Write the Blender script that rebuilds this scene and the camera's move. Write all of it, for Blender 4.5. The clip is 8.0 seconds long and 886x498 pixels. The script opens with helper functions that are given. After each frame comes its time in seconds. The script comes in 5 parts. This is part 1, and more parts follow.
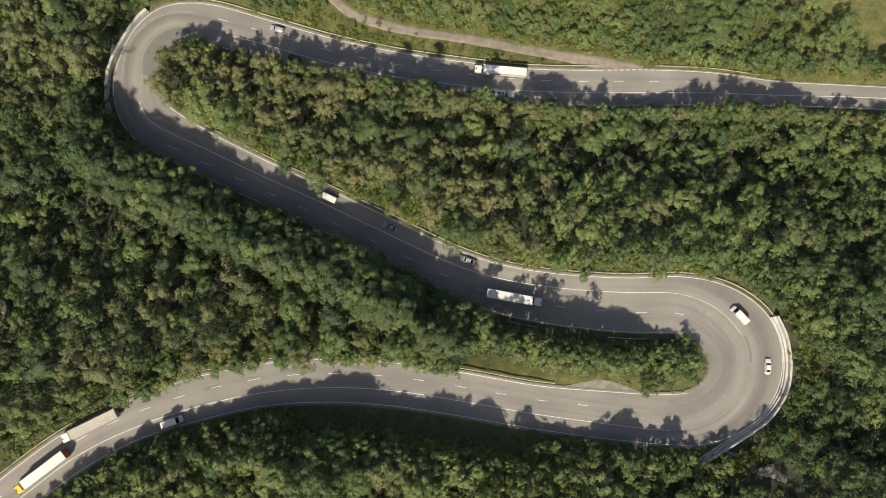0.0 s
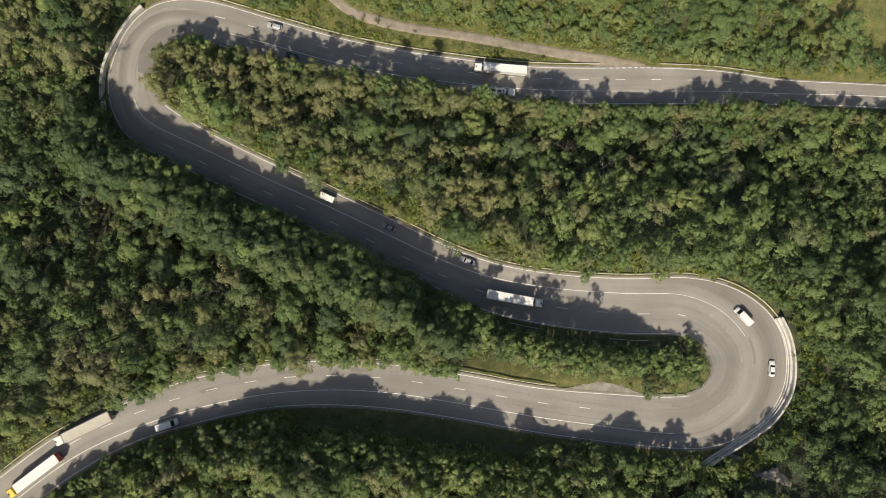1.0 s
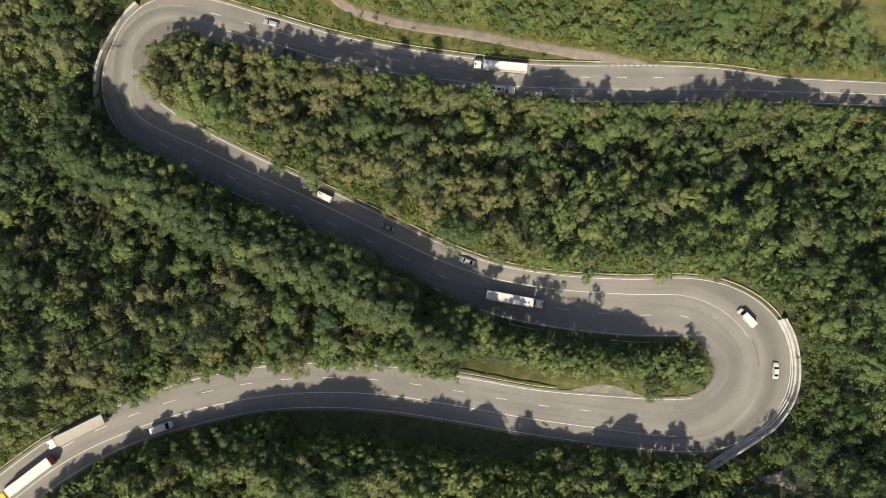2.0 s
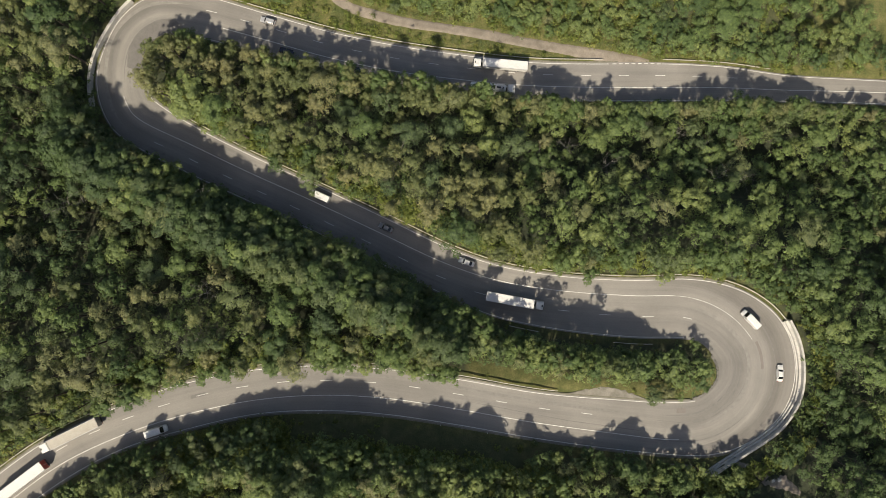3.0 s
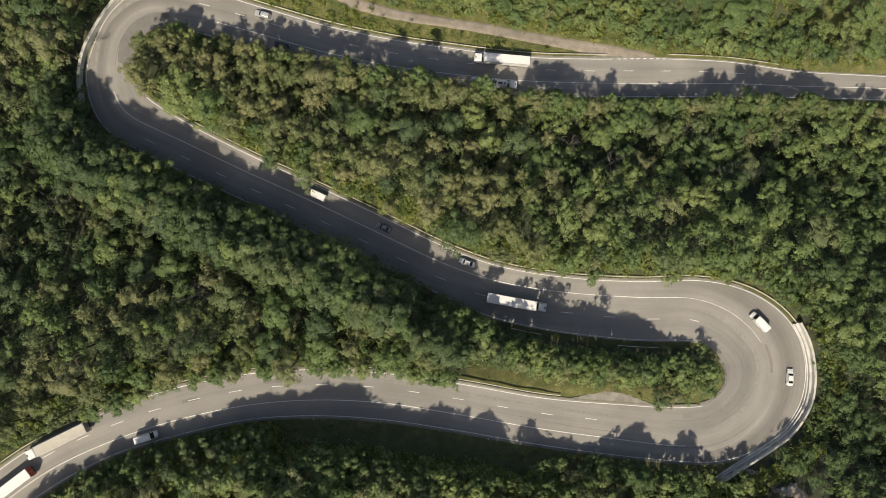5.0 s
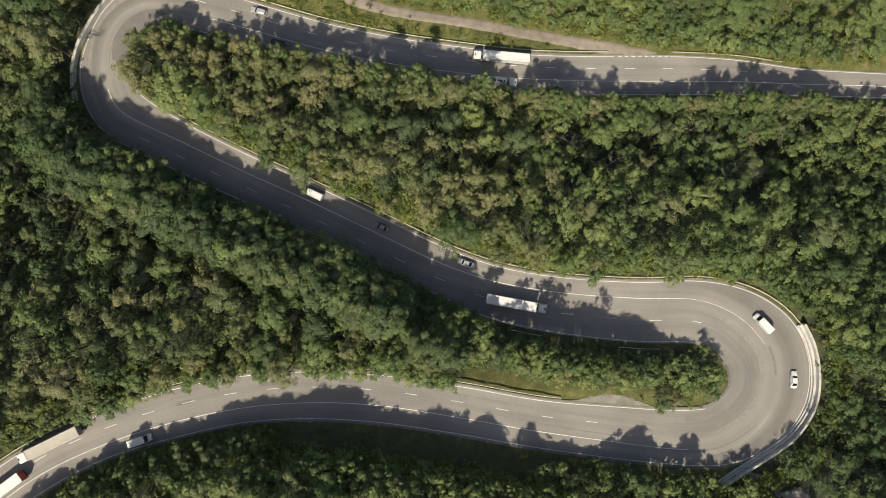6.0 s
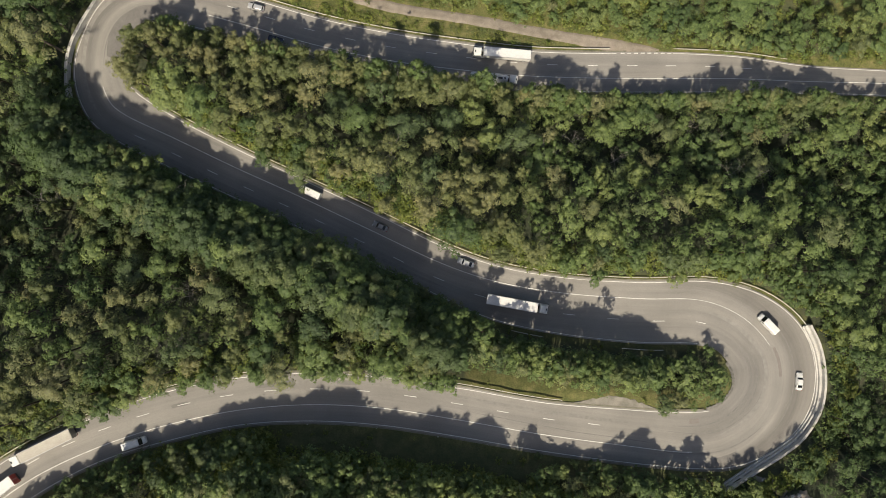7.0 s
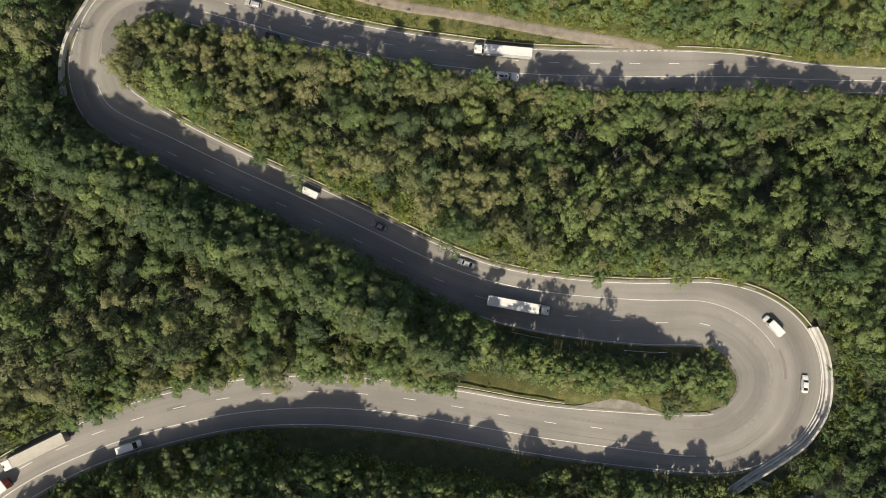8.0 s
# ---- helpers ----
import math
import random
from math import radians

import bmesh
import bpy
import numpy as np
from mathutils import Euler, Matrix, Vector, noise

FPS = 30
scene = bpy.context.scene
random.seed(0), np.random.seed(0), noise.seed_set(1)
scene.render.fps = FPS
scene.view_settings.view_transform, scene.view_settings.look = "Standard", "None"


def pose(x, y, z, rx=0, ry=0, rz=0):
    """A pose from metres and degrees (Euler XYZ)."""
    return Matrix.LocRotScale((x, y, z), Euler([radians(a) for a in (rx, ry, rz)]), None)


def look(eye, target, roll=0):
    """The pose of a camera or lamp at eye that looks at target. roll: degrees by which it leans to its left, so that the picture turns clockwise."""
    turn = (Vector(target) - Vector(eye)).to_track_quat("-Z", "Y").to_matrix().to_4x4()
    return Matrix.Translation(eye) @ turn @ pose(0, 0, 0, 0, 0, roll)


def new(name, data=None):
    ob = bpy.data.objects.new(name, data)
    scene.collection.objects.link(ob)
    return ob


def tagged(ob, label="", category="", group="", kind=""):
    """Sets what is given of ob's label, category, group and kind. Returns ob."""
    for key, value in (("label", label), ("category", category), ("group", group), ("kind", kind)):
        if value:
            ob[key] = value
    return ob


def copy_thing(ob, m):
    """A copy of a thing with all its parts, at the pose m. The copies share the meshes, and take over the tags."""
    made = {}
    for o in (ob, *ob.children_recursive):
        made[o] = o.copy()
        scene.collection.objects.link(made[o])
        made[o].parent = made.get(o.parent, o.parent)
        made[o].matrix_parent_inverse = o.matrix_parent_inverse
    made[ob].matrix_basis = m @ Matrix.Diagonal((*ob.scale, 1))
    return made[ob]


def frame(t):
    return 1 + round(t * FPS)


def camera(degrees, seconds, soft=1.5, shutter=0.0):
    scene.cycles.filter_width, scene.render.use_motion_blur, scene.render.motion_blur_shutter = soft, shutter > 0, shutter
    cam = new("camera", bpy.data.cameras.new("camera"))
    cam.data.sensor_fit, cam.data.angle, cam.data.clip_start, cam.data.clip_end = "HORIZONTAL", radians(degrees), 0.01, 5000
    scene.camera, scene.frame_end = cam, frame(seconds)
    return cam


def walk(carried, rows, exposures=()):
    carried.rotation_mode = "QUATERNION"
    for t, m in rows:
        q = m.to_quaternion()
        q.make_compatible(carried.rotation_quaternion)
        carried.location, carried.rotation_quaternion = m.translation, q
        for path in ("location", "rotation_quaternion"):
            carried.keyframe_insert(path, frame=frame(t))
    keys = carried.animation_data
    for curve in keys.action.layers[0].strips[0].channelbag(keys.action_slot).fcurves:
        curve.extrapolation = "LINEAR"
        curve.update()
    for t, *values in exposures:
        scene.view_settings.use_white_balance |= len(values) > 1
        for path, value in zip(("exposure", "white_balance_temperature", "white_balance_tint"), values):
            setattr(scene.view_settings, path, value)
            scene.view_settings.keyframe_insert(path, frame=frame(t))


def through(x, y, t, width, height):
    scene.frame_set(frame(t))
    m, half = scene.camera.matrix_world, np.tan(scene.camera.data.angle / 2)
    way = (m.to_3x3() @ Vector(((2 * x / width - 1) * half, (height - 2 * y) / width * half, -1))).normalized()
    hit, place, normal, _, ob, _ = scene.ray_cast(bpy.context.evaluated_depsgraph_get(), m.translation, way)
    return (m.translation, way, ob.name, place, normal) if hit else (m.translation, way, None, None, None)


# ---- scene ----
cam = camera(60.0, 8.0, soft=0.8)
# seconds, place in metres, and the small turns in degrees away from straight down
ROWS = [
    (0, -0.770, -0.347, 231.949, 0.015, -0.005, -0.036),
    (0.5, -0.630, -0.225, 230.340, 0.013, -0.010, -0.024),
    (1, -0.627, -0.241, 228.704, 0.009, -0.012, -0.013),
    (1.5, -0.508, -0.242, 227.087, 0.006, -0.014, -0.008),
    (3, -0.071, 0.019, 222.182, 0.003, -0.008, -0.009),
    (3.5, -0.084, -0.026, 220.600, 0.001, -0.003, -0.007),
    (4, -0.000, -0.000, 219.000, 0.000, -0.000, -0.000),
    (4.5, -0.020, 0.029, 217.406, -0.001, 0.004, 0.009),
    (6, 0.433, 0.138, 212.603, -0.003, 0.000, 0.027),
    (6.5, 0.492, 0.121, 210.987, -0.006, 0.003, 0.034),
    (7, 0.539, 0.049, 209.369, -0.011, 0.009, 0.041),
    (7.5, 0.578, 0.085, 207.751, -0.016, 0.017, 0.046),
    (8, 0.629, 0.206, 206.145, -0.019, 0.025, 0.049),
]
walk(cam, [(t, pose(x, y, z, rx, ry, rz)) for t, x, y, z, rx, ry, rz in ROWS])

# ---- world, sun, exposure ----
SUN_ELEVATION, SUN_AZIMUTH = 52.0, 196.0  # degrees above the horizon; clockwise from +y
world = bpy.data.worlds.new("sky")
scene.world = world
world.use_nodes = True
sky = world.node_tree.nodes.new("ShaderNodeTexSky")
sky.sky_type, sky.sun_disc = "NISHITA", False
sky.air_density, sky.dust_density, sky.ozone_density = 1.1, 3.0, 0.0
sky.sun_elevation, sky.sun_rotation = radians(SUN_ELEVATION), radians(SUN_AZIMUTH)
back = world.node_tree.nodes["Background"]
world.node_tree.links.new(sky.outputs[0], back.inputs[0])
back.inputs[1].default_value = 0.089
lamp = bpy.data.lights.new("sun", "SUN")
lamp.energy, lamp.angle, lamp.color = 5.0, radians(0.53), (1.0, 0.895, 0.71)
sun = new("sun", lamp)
az, el = radians(SUN_AZIMUTH), radians(SUN_ELEVATION)
TO_SUN = Vector((math.sin(az) * math.cos(el), math.cos(az) * math.cos(el), math.sin(el)))
sun.matrix_world = look((0, 0, 300), Vector((0, 0, 300)) - TO_SUN)
scene.view_settings.exposure = 0.29


# ---- materials ----
def material(name, colour, rough=0.8, metal=0.0):
    m = bpy.data.materials.new(name)
    m.use_nodes = True
    b = m.node_tree.nodes["Principled BSDF"]
    b.inputs["Base Color"].default_value = (*colour, 1)
    b.inputs["Roughness"].default_value = rough
    b.inputs["Metallic"].default_value = metal
    return m


def add(m, kind, **values):
    n = m.node_tree.nodes.new(kind)
    for k, v in values.items():
        n.inputs[k].default_value = v
    return n


def wire(m, a, b):
    m.node_tree.links.new(a, b)


def noise_at(m, scale, detail=3.0, rough=0.55, space="Object"):
    co = add(m, "ShaderNodeTexCoord")
    n = add(m, "ShaderNodeTexNoise", Scale=scale, Detail=detail, Roughness=rough)
    wire(m, co.outputs[space], n.inputs["Vector"])
    return n.outputs["Fac"]


def ramp(m, fac, stops):
    r = add(m, "ShaderNodeValToRGB")
    e = r.color_ramp.elements
    while len(e) < len(stops):
        e.new(0.5)
    for k, (p, c) in zip(e, stops):
        k.position, k.color = p, (*c, 1)
    wire(m, fac, r.inputs[0])
    return r.outputs[0]


def mix(m, fac, a, b, mode="MIX"):
    n = m.node_tree.nodes.new("ShaderNodeMix")
    n.data_type, n.blend_type = "RGBA", mode
    for value, socket in ((fac, n.inputs[0]), (a, n.inputs[6]), (b, n.inputs[7])):
        if isinstance(value, (int, float)):
            socket.default_value = value
        elif isinstance(value, tuple):
            socket.default_value = (*value, 1)
        else:
            wire(m, value, socket)
    return n.outputs[2]


def bump(m, fac, strength, distance):
    n = add(m, "ShaderNodeBump", Strength=strength, Distance=distance)
    wire(m, fac, n.inputs["Height"])
    wire(m, n.outputs[0], m.node_tree.nodes["Principled BSDF"].inputs["Normal"])


def base(m, colour):
    wire(m, colour, m.node_tree.nodes["Principled BSDF"].inputs["Base Color"])


def asphalt_material():
    """Weathered grey asphalt: grain, blotches, and wheel tracks polished lighter along the lanes."""
    m = material("asphalt", (0.2, 0.19, 0.18), 0.9)
    big = ramp(m, noise_at(m, 0.06, 4), [(0.35, (0.183, 0.1732, 0.159)), (0.65, (0.231, 0.2185, 0.2005))])
    lane = add(m, "ShaderNodeUVMap")
    lane.uv_map = "lanes"
    xyz = add(m, "ShaderNodeSeparateXYZ")
    wire(m, lane.outputs[0], xyz.inputs[0])
    stretch = add(m, "ShaderNodeCombineXYZ")
    far = add(m, "ShaderNodeMath")
    far.operation = "MULTIPLY"
    far.inputs[1].default_value = 0.035
    wire(m, xyz.outputs[0], far.inputs[0])
    wire(m, far.outputs[0], stretch.inputs[0])
    wire(m, xyz.outputs[1], stretch.inputs[1])
    streak = add(m, "ShaderNodeTexNoise", Scale=0.36, Detail=3.0)
    wire(m, stretch.outputs[0], streak.inputs["Vector"])
    worn = mix(m, 1.0, big, ramp(m, streak.outputs["Fac"], [(0.34, (0.86, 0.86, 0.865)), (0.66, (1.10, 1.095, 1.08))]), "MULTIPLY")
    thin = add(m, "ShaderNodeTexNoise", Scale=1.5, Detail=2.0)
    wire(m, stretch.outputs[0], thin.inputs["Vector"])
    worn = mix(m, 1.0, worn, ramp(m, thin.outputs["Fac"], [(0.32, (0.95, 0.95, 0.952)), (0.68, (1.04, 1.04, 1.035))]), "MULTIPLY")
    grain = mix(m, 1.0, worn, ramp(m, noise_at(m, 5.0, 4), [(0.3, (0.88, 0.88, 0.88)), (0.7, (1.1, 1.1, 1.1))]), "MULTIPLY")

    def rise_and_fall(value, a, b, c, d):
        """One between b and c, none outside a and d."""
        out = []
        for lo, hi, first, last in ((a, b, 0.0, 1.0), (c, d, 1.0, 0.0)):
            n = m.node_tree.nodes.new("ShaderNodeMapRange")
            n.interpolation_type = "SMOOTHSTEP"
            for k, v in zip((1, 2, 3, 4), (lo, hi, first, last)):
                n.inputs[k].default_value = v
            wire(m, value, n.inputs[0])
            out.append(n.outputs[0])
        both = add(m, "ShaderNodeMath")
        both.operation = "MULTIPLY"
        wire(m, out[0], both.inputs[0])
        wire(m, out[1], both.inputs[1])
        return both.outputs[0]

    # tyres polish and soil the outer lanes of the two bends, and scrub the middle of the lower one pale
    for s_range, l_range, tint in (((446, 480, 512, 545), (2.2, 4.2, 6.2, 8.8), (0.76, 0.755, 0.75)), ((450, 480, 520, 560), (-2.2, 0.2, 1.2, 2.8), (1.10, 1.10, 1.09)), ((462, 490, 530, 560), (-7.4, -5.6, -4.6, -2.8), (0.87, 0.87, 0.87)), ((236, 256, 286, 320), (-6.4, -4.4, -3.2, -1.4), (0.86, 0.86, 0.855)), ((236, 256, 286, 320), (-2.0, -0.6, 0.8, 2.0), (1.09, 1.09, 1.08))):
        where = add(m, "ShaderNodeMath")
        where.operation = "MULTIPLY"
        wire(m, rise_and_fall(xyz.outputs[0], *s_range), where.inputs[0])
        wire(m, rise_and_fall(xyz.outputs[1], *l_range), where.inputs[1])
        grain = mix(m, where.outputs[0], grain, mix(m, 1.0, grain, tint, "MULTIPLY"))
    base(m, grain)
    bump(m, noise_at(m, 22.0, 2), 0.35, 0.01)
    return m


def ground_material():
    """Leaf litter and moss under the trees, grass where the sheet's grass attribute says so."""
    m = material("ground_cover", (0.05, 0.06, 0.03), 1.0)
    litter = ramp(m, noise_at(m, 0.5, 6), [(0.3, (0.026, 0.032, 0.018)), (0.55, (0.045, 0.054, 0.028)), (0.75, (0.075, 0.068, 0.045))])
    grass = ramp(m, noise_at(m, 0.35, 6), [(0.28, (0.062, 0.078, 0.022)), (0.5, (0.110, 0.112, 0.038)), (0.72, (0.180, 0.158, 0.070))])
    fine = mix(m, 1.0, grass, ramp(m, noise_at(m, 2.6, 4), [(0.3, (0.68, 0.7, 0.62)), (0.7, (1.25, 1.25, 1.2))]), "MULTIPLY")
    zone = add(m, "ShaderNodeAttribute")
    zone.attribute_name = "grass"
    base(m, mix(m, zone.outputs["Fac"], litter, fine))
    bump(m, noise_at(m, 3.0, 5), 0.8, 0.25)
    return m


def foliage(name, dark, mid, light, through=0.22, thing=False):
    """Leaves: colour varies leaf by leaf, and tree by tree."""
    m = material(name, mid, 0.6)
    leaf = add(m, "ShaderNodeNewGeometry").outputs["Random Per Island"]
    if thing:
        tree = add(m, "ShaderNodeObjectInfo").outputs["Random"]
    else:
        a = add(m, "ShaderNodeAttribute")
        a.attribute_name = "tint"
        tree = a.outputs["Fac"]
    tone = ramp(m, tree, [(0.0, dark), (0.68 if thing else 0.5, mid), (1.0, light)])
    col = mix(m, 1.0, tone, ramp(m, leaf, [(0.0, (0.90, 0.91, 0.89)), (0.6, (1.0, 1.0, 1.0)), (1.0, (1.15, 1.13, 1.10))]), "MULTIPLY")
    place = add(m, "ShaderNodeNewGeometry").outputs["Position"]
    clump = add(m, "ShaderNodeTexNoise", Scale=0.62, Detail=2.0)
    wire(m, place, clump.inputs["Vector"])
    col = mix(m, 1.0, col, ramp(m, clump.outputs["Fac"], [(0.32, (0.88, 0.89, 0.92)), (0.5, (1.0, 1.0, 1.0)), (0.68, (1.18, 1.15, 1.10))]), "MULTIPLY")
    shoots = add(m, "ShaderNodeTexNoise", Scale=1.5, Detail=1.0)
    wire(m, place, shoots.inputs["Vector"])
    col = mix(m, 1.0, col, ramp(m, shoots.outputs["Fac"], [(0.36, (0.78, 0.80, 0.84)), (0.5, (1.0, 1.0, 1.0)), (0.64, (1.26, 1.24, 1.14))]), "MULTIPLY")
    base(m, col)
    m.node_tree.nodes["Principled BSDF"].inputs["Specular IOR Level"].default_value = 0.28
    out = m.node_tree.nodes["Material Output"]
    tr = add(m, "ShaderNodeBsdfTranslucent")
    wire(m, mix(m, 1.0, col, (1.25, 1.32, 0.7), "MULTIPLY"), tr.inputs[0])
    ms = add(m, "ShaderNodeMixShader", Fac=through)
    wire(m, m.node_tree.nodes["Principled BSDF"].outputs[0], ms.inputs[1])
    wire(m, tr.outputs[0], ms.inputs[2])
    wire(m, ms.outputs[0], out.inputs["Surface"])
    return m


def mottled(name, a, b, scale, rough=0.85, relief=0.3, depth=0.02, metal=0.0):
    m = material(name, a, rough, metal)
    c = ramp(m, noise_at(m, scale, 5), [(0.32, a), (0.68, b)])
    fine = mix(m, 1.0, c, ramp(m, noise_at(m, scale * 9, 3), [(0.3, (0.85, 0.85, 0.85)), (0.7, (1.12, 1.12, 1.12))]), "MULTIPLY")
    base(m, fine)
    bump(m, noise_at(m, scale * 6, 4), relief, depth)
    return m


ASPHALT = asphalt_material()
GROUND = ground_material()
LINE = mottled("road_paint", (0.45, 0.44, 0.415), (0.66, 0.65, 0.62), 0.6, 0.7, 0.1, 0.003)
PATCH = mottled("asphalt_patch", (0.165, 0.146, 0.134), (0.188, 0.168, 0.154), 0.9, 0.85)
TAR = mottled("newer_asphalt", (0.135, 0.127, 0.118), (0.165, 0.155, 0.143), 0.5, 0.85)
CONCRETE = mottled("concrete", (0.36, 0.35, 0.33), (0.52, 0.50, 0.46), 0.4, 0.9)
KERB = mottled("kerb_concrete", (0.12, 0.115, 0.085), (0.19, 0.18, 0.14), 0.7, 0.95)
GRAVEL = mottled("gravel", (0.165, 0.142, 0.112), (0.255, 0.22, 0.18), 0.35, 1.0, 0.8, 0.05)
GRIT = mottled("pale_grit", (0.155, 0.145, 0.122), (0.25, 0.232, 0.2), 0.5, 1.0, 0.7, 0.04)
ZINC = mottled("galvanised_steel", (0.34, 0.325, 0.28), (0.44, 0.415, 0.355), 1.5, 0.6, 0.05, 0.002, 0.1)
POST = mottled("post_steel", (0.30, 0.30, 0.29), (0.4, 0.39, 0.37), 2.0, 0.55, 0.05, 0.002, 0.5)
BARK = mottled("bark", (0.06, 0.048, 0.036), (0.13, 0.105, 0.082), 3.0, 0.95, 0.8, 0.05)
DEADWOOD = mottled("dead_wood", (0.17, 0.155, 0.135), (0.28, 0.26, 0.235), 3.0, 0.95, 0.6, 0.03)
BROAD = dict(dark=(0.062, 0.096, 0.036), mid=(0.106, 0.150, 0.052), light=(0.156, 0.191, 0.067))
PINE = dict(dark=(0.098, 0.118, 0.048), mid=(0.134, 0.152, 0.062), light=(0.180, 0.178, 0.084))
OLIVE = dict(dark=(0.063, 0.094, 0.042), mid=(0.107, 0.136, 0.057), light=(0.164, 0.170, 0.082))
BUSH = dict(dark=(0.079, 0.107, 0.022), mid=(0.119, 0.147, 0.033), light=(0.167, 0.177, 0.048))
SPECIES = {}
for kind, tones in (("broadleaf", BROAD), ("pine", PINE), ("olive", OLIVE), ("bush", BUSH)):
    SPECIES[kind] = (foliage(kind + "_leaves", thing=True, **tones), foliage(kind + "_leaves_far", **tones))


SPECIES["sapling"] = SPECIES["broadleaf"]


# ---- mesh helpers ----
def mesh_object(name, verts, faces, mats, parent=None, label="", smooth=False):
    me = bpy.data.meshes.new(name)
    me.from_pydata([tuple(v) for v in verts], [], [tuple(f) for f in faces])
    for m in mats if isinstance(mats, (list, tuple)) else [mats]:
        me.materials.append(m)
    if smooth:
        me.shade_smooth()
    ob = new(name, me)
    ob.parent = parent
    return tagged(ob, label)


def part(name, bm, mat, parent, label=""):
    me = bpy.data.meshes.new(name)
    bm.to_mesh(me)
    bm.free()
    me.materials.append(mat)
    ob = new(name, me)
    ob.parent = parent
    return tagged(ob, label)


def box(x0, x1, y0, y1, z0, z1, bevel=0.0, bm=None):
    bm = bm or bmesh.new()
    r = bmesh.ops.create_cube(bm, size=1)
    for v in r["verts"]:
        v.co = Vector(((x0 + x1) / 2 + v.co.x * (x1 - x0), (y0 + y1) / 2 + v.co.y * (y1 - y0), (z0 + z1) / 2 + v.co.z * (z1 - z0)))
    if bevel:
        edges = list({e for v in r["verts"] for e in v.link_edges})
        bmesh.ops.bevel(bm, geom=edges, offset=bevel, segments=2, affect="EDGES")
    return bm


def loft(sections, corner=0.25, bm=None):
    """A closed hull through sections (x, half width low, half width high, bottom, top) with rounded upper corners."""
    bm = bm or bmesh.new()
    rings = []
    for x, wl, wh, z0, z1 in sections:
        c = min(corner, wh * 0.6, (z1 - z0) * 0.6)
        ring = [(-wl, z0), (wl, z0), (wl, z0 + (z1 - z0) * 0.45), (wh, z1 - c), (wh - c * 0.3, z1 - c * 0.3), (wh - c, z1), (-wh + c, z1), (-wh + c * 0.3, z1 - c * 0.3), (-wh, z1 - c), (-wl, z0 + (z1 - z0) * 0.45)]
        rings.append([bm.verts.new((x, y, z)) for y, z in ring])
    for a, b in zip(rings, rings[1:]):
        for i in range(len(a)):
            bm.faces.new((a[i], b[i], b[(i + 1) % len(a)], a[(i + 1) % len(a)]))
    bm.faces.new(rings[0])
    bm.faces.new(rings[-1][::-1])
    bmesh.ops.recalc_face_normals(bm, faces=bm.faces)
    return bm


def smoothstep(x, a, b):
    t = np.clip((x - a) / (b - a), 0, 1)
    return t * t * (3 - 2 * t)


def spline(points, n=16):
    """Catmull-Rom through the points, as an array of places."""
    p = np.array(points, float)
    if p.ndim == 1:
        p = p[:, None]
    q = np.vstack([2 * p[0] - p[1], p, 2 * p[-1] - p[-2]])
    out = []
    t = np.linspace(0, 1, n, endpoint=False)[:, None]
    for a, b, c, d in zip(q, q[1:], q[2:], q[3:]):
        out.append(0.5 * (2 * b + (c - a) * t + (2 * a - 5 * b + 4 * c - d) * t**2 + (3 * b - a - 3 * c + d) * t**3))
    return np.vstack(out + [p[-1:]])


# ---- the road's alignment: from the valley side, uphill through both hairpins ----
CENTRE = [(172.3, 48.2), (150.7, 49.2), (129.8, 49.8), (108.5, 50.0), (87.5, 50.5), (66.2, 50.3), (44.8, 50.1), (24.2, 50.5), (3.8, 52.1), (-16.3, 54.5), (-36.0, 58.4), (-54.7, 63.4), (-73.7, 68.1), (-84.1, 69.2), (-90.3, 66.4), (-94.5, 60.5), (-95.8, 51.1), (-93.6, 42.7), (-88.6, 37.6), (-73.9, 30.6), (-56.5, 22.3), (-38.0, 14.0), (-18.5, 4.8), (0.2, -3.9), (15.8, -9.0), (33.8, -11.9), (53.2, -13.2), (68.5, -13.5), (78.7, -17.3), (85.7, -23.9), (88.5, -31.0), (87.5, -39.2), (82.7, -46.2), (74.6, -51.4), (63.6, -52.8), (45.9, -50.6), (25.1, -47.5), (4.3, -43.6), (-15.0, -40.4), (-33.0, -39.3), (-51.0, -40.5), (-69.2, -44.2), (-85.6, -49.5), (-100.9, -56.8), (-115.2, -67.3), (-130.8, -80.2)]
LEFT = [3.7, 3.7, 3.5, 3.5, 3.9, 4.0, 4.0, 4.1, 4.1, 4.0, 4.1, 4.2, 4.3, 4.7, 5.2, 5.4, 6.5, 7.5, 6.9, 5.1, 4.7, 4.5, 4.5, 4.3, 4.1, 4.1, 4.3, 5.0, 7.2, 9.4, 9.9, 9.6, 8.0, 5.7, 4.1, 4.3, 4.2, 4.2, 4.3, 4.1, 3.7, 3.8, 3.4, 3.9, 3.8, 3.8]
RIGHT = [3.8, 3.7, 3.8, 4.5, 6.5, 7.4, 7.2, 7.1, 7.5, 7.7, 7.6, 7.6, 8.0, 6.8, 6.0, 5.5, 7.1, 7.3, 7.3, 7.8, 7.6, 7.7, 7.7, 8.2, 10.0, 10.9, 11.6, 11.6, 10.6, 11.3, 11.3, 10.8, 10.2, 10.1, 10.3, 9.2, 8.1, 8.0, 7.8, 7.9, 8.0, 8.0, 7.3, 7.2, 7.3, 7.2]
GRADE, LOW = 0.062, -23.25
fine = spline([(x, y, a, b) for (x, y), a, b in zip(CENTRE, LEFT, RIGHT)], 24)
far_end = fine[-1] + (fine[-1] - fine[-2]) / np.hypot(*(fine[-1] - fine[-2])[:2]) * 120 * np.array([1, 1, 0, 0])
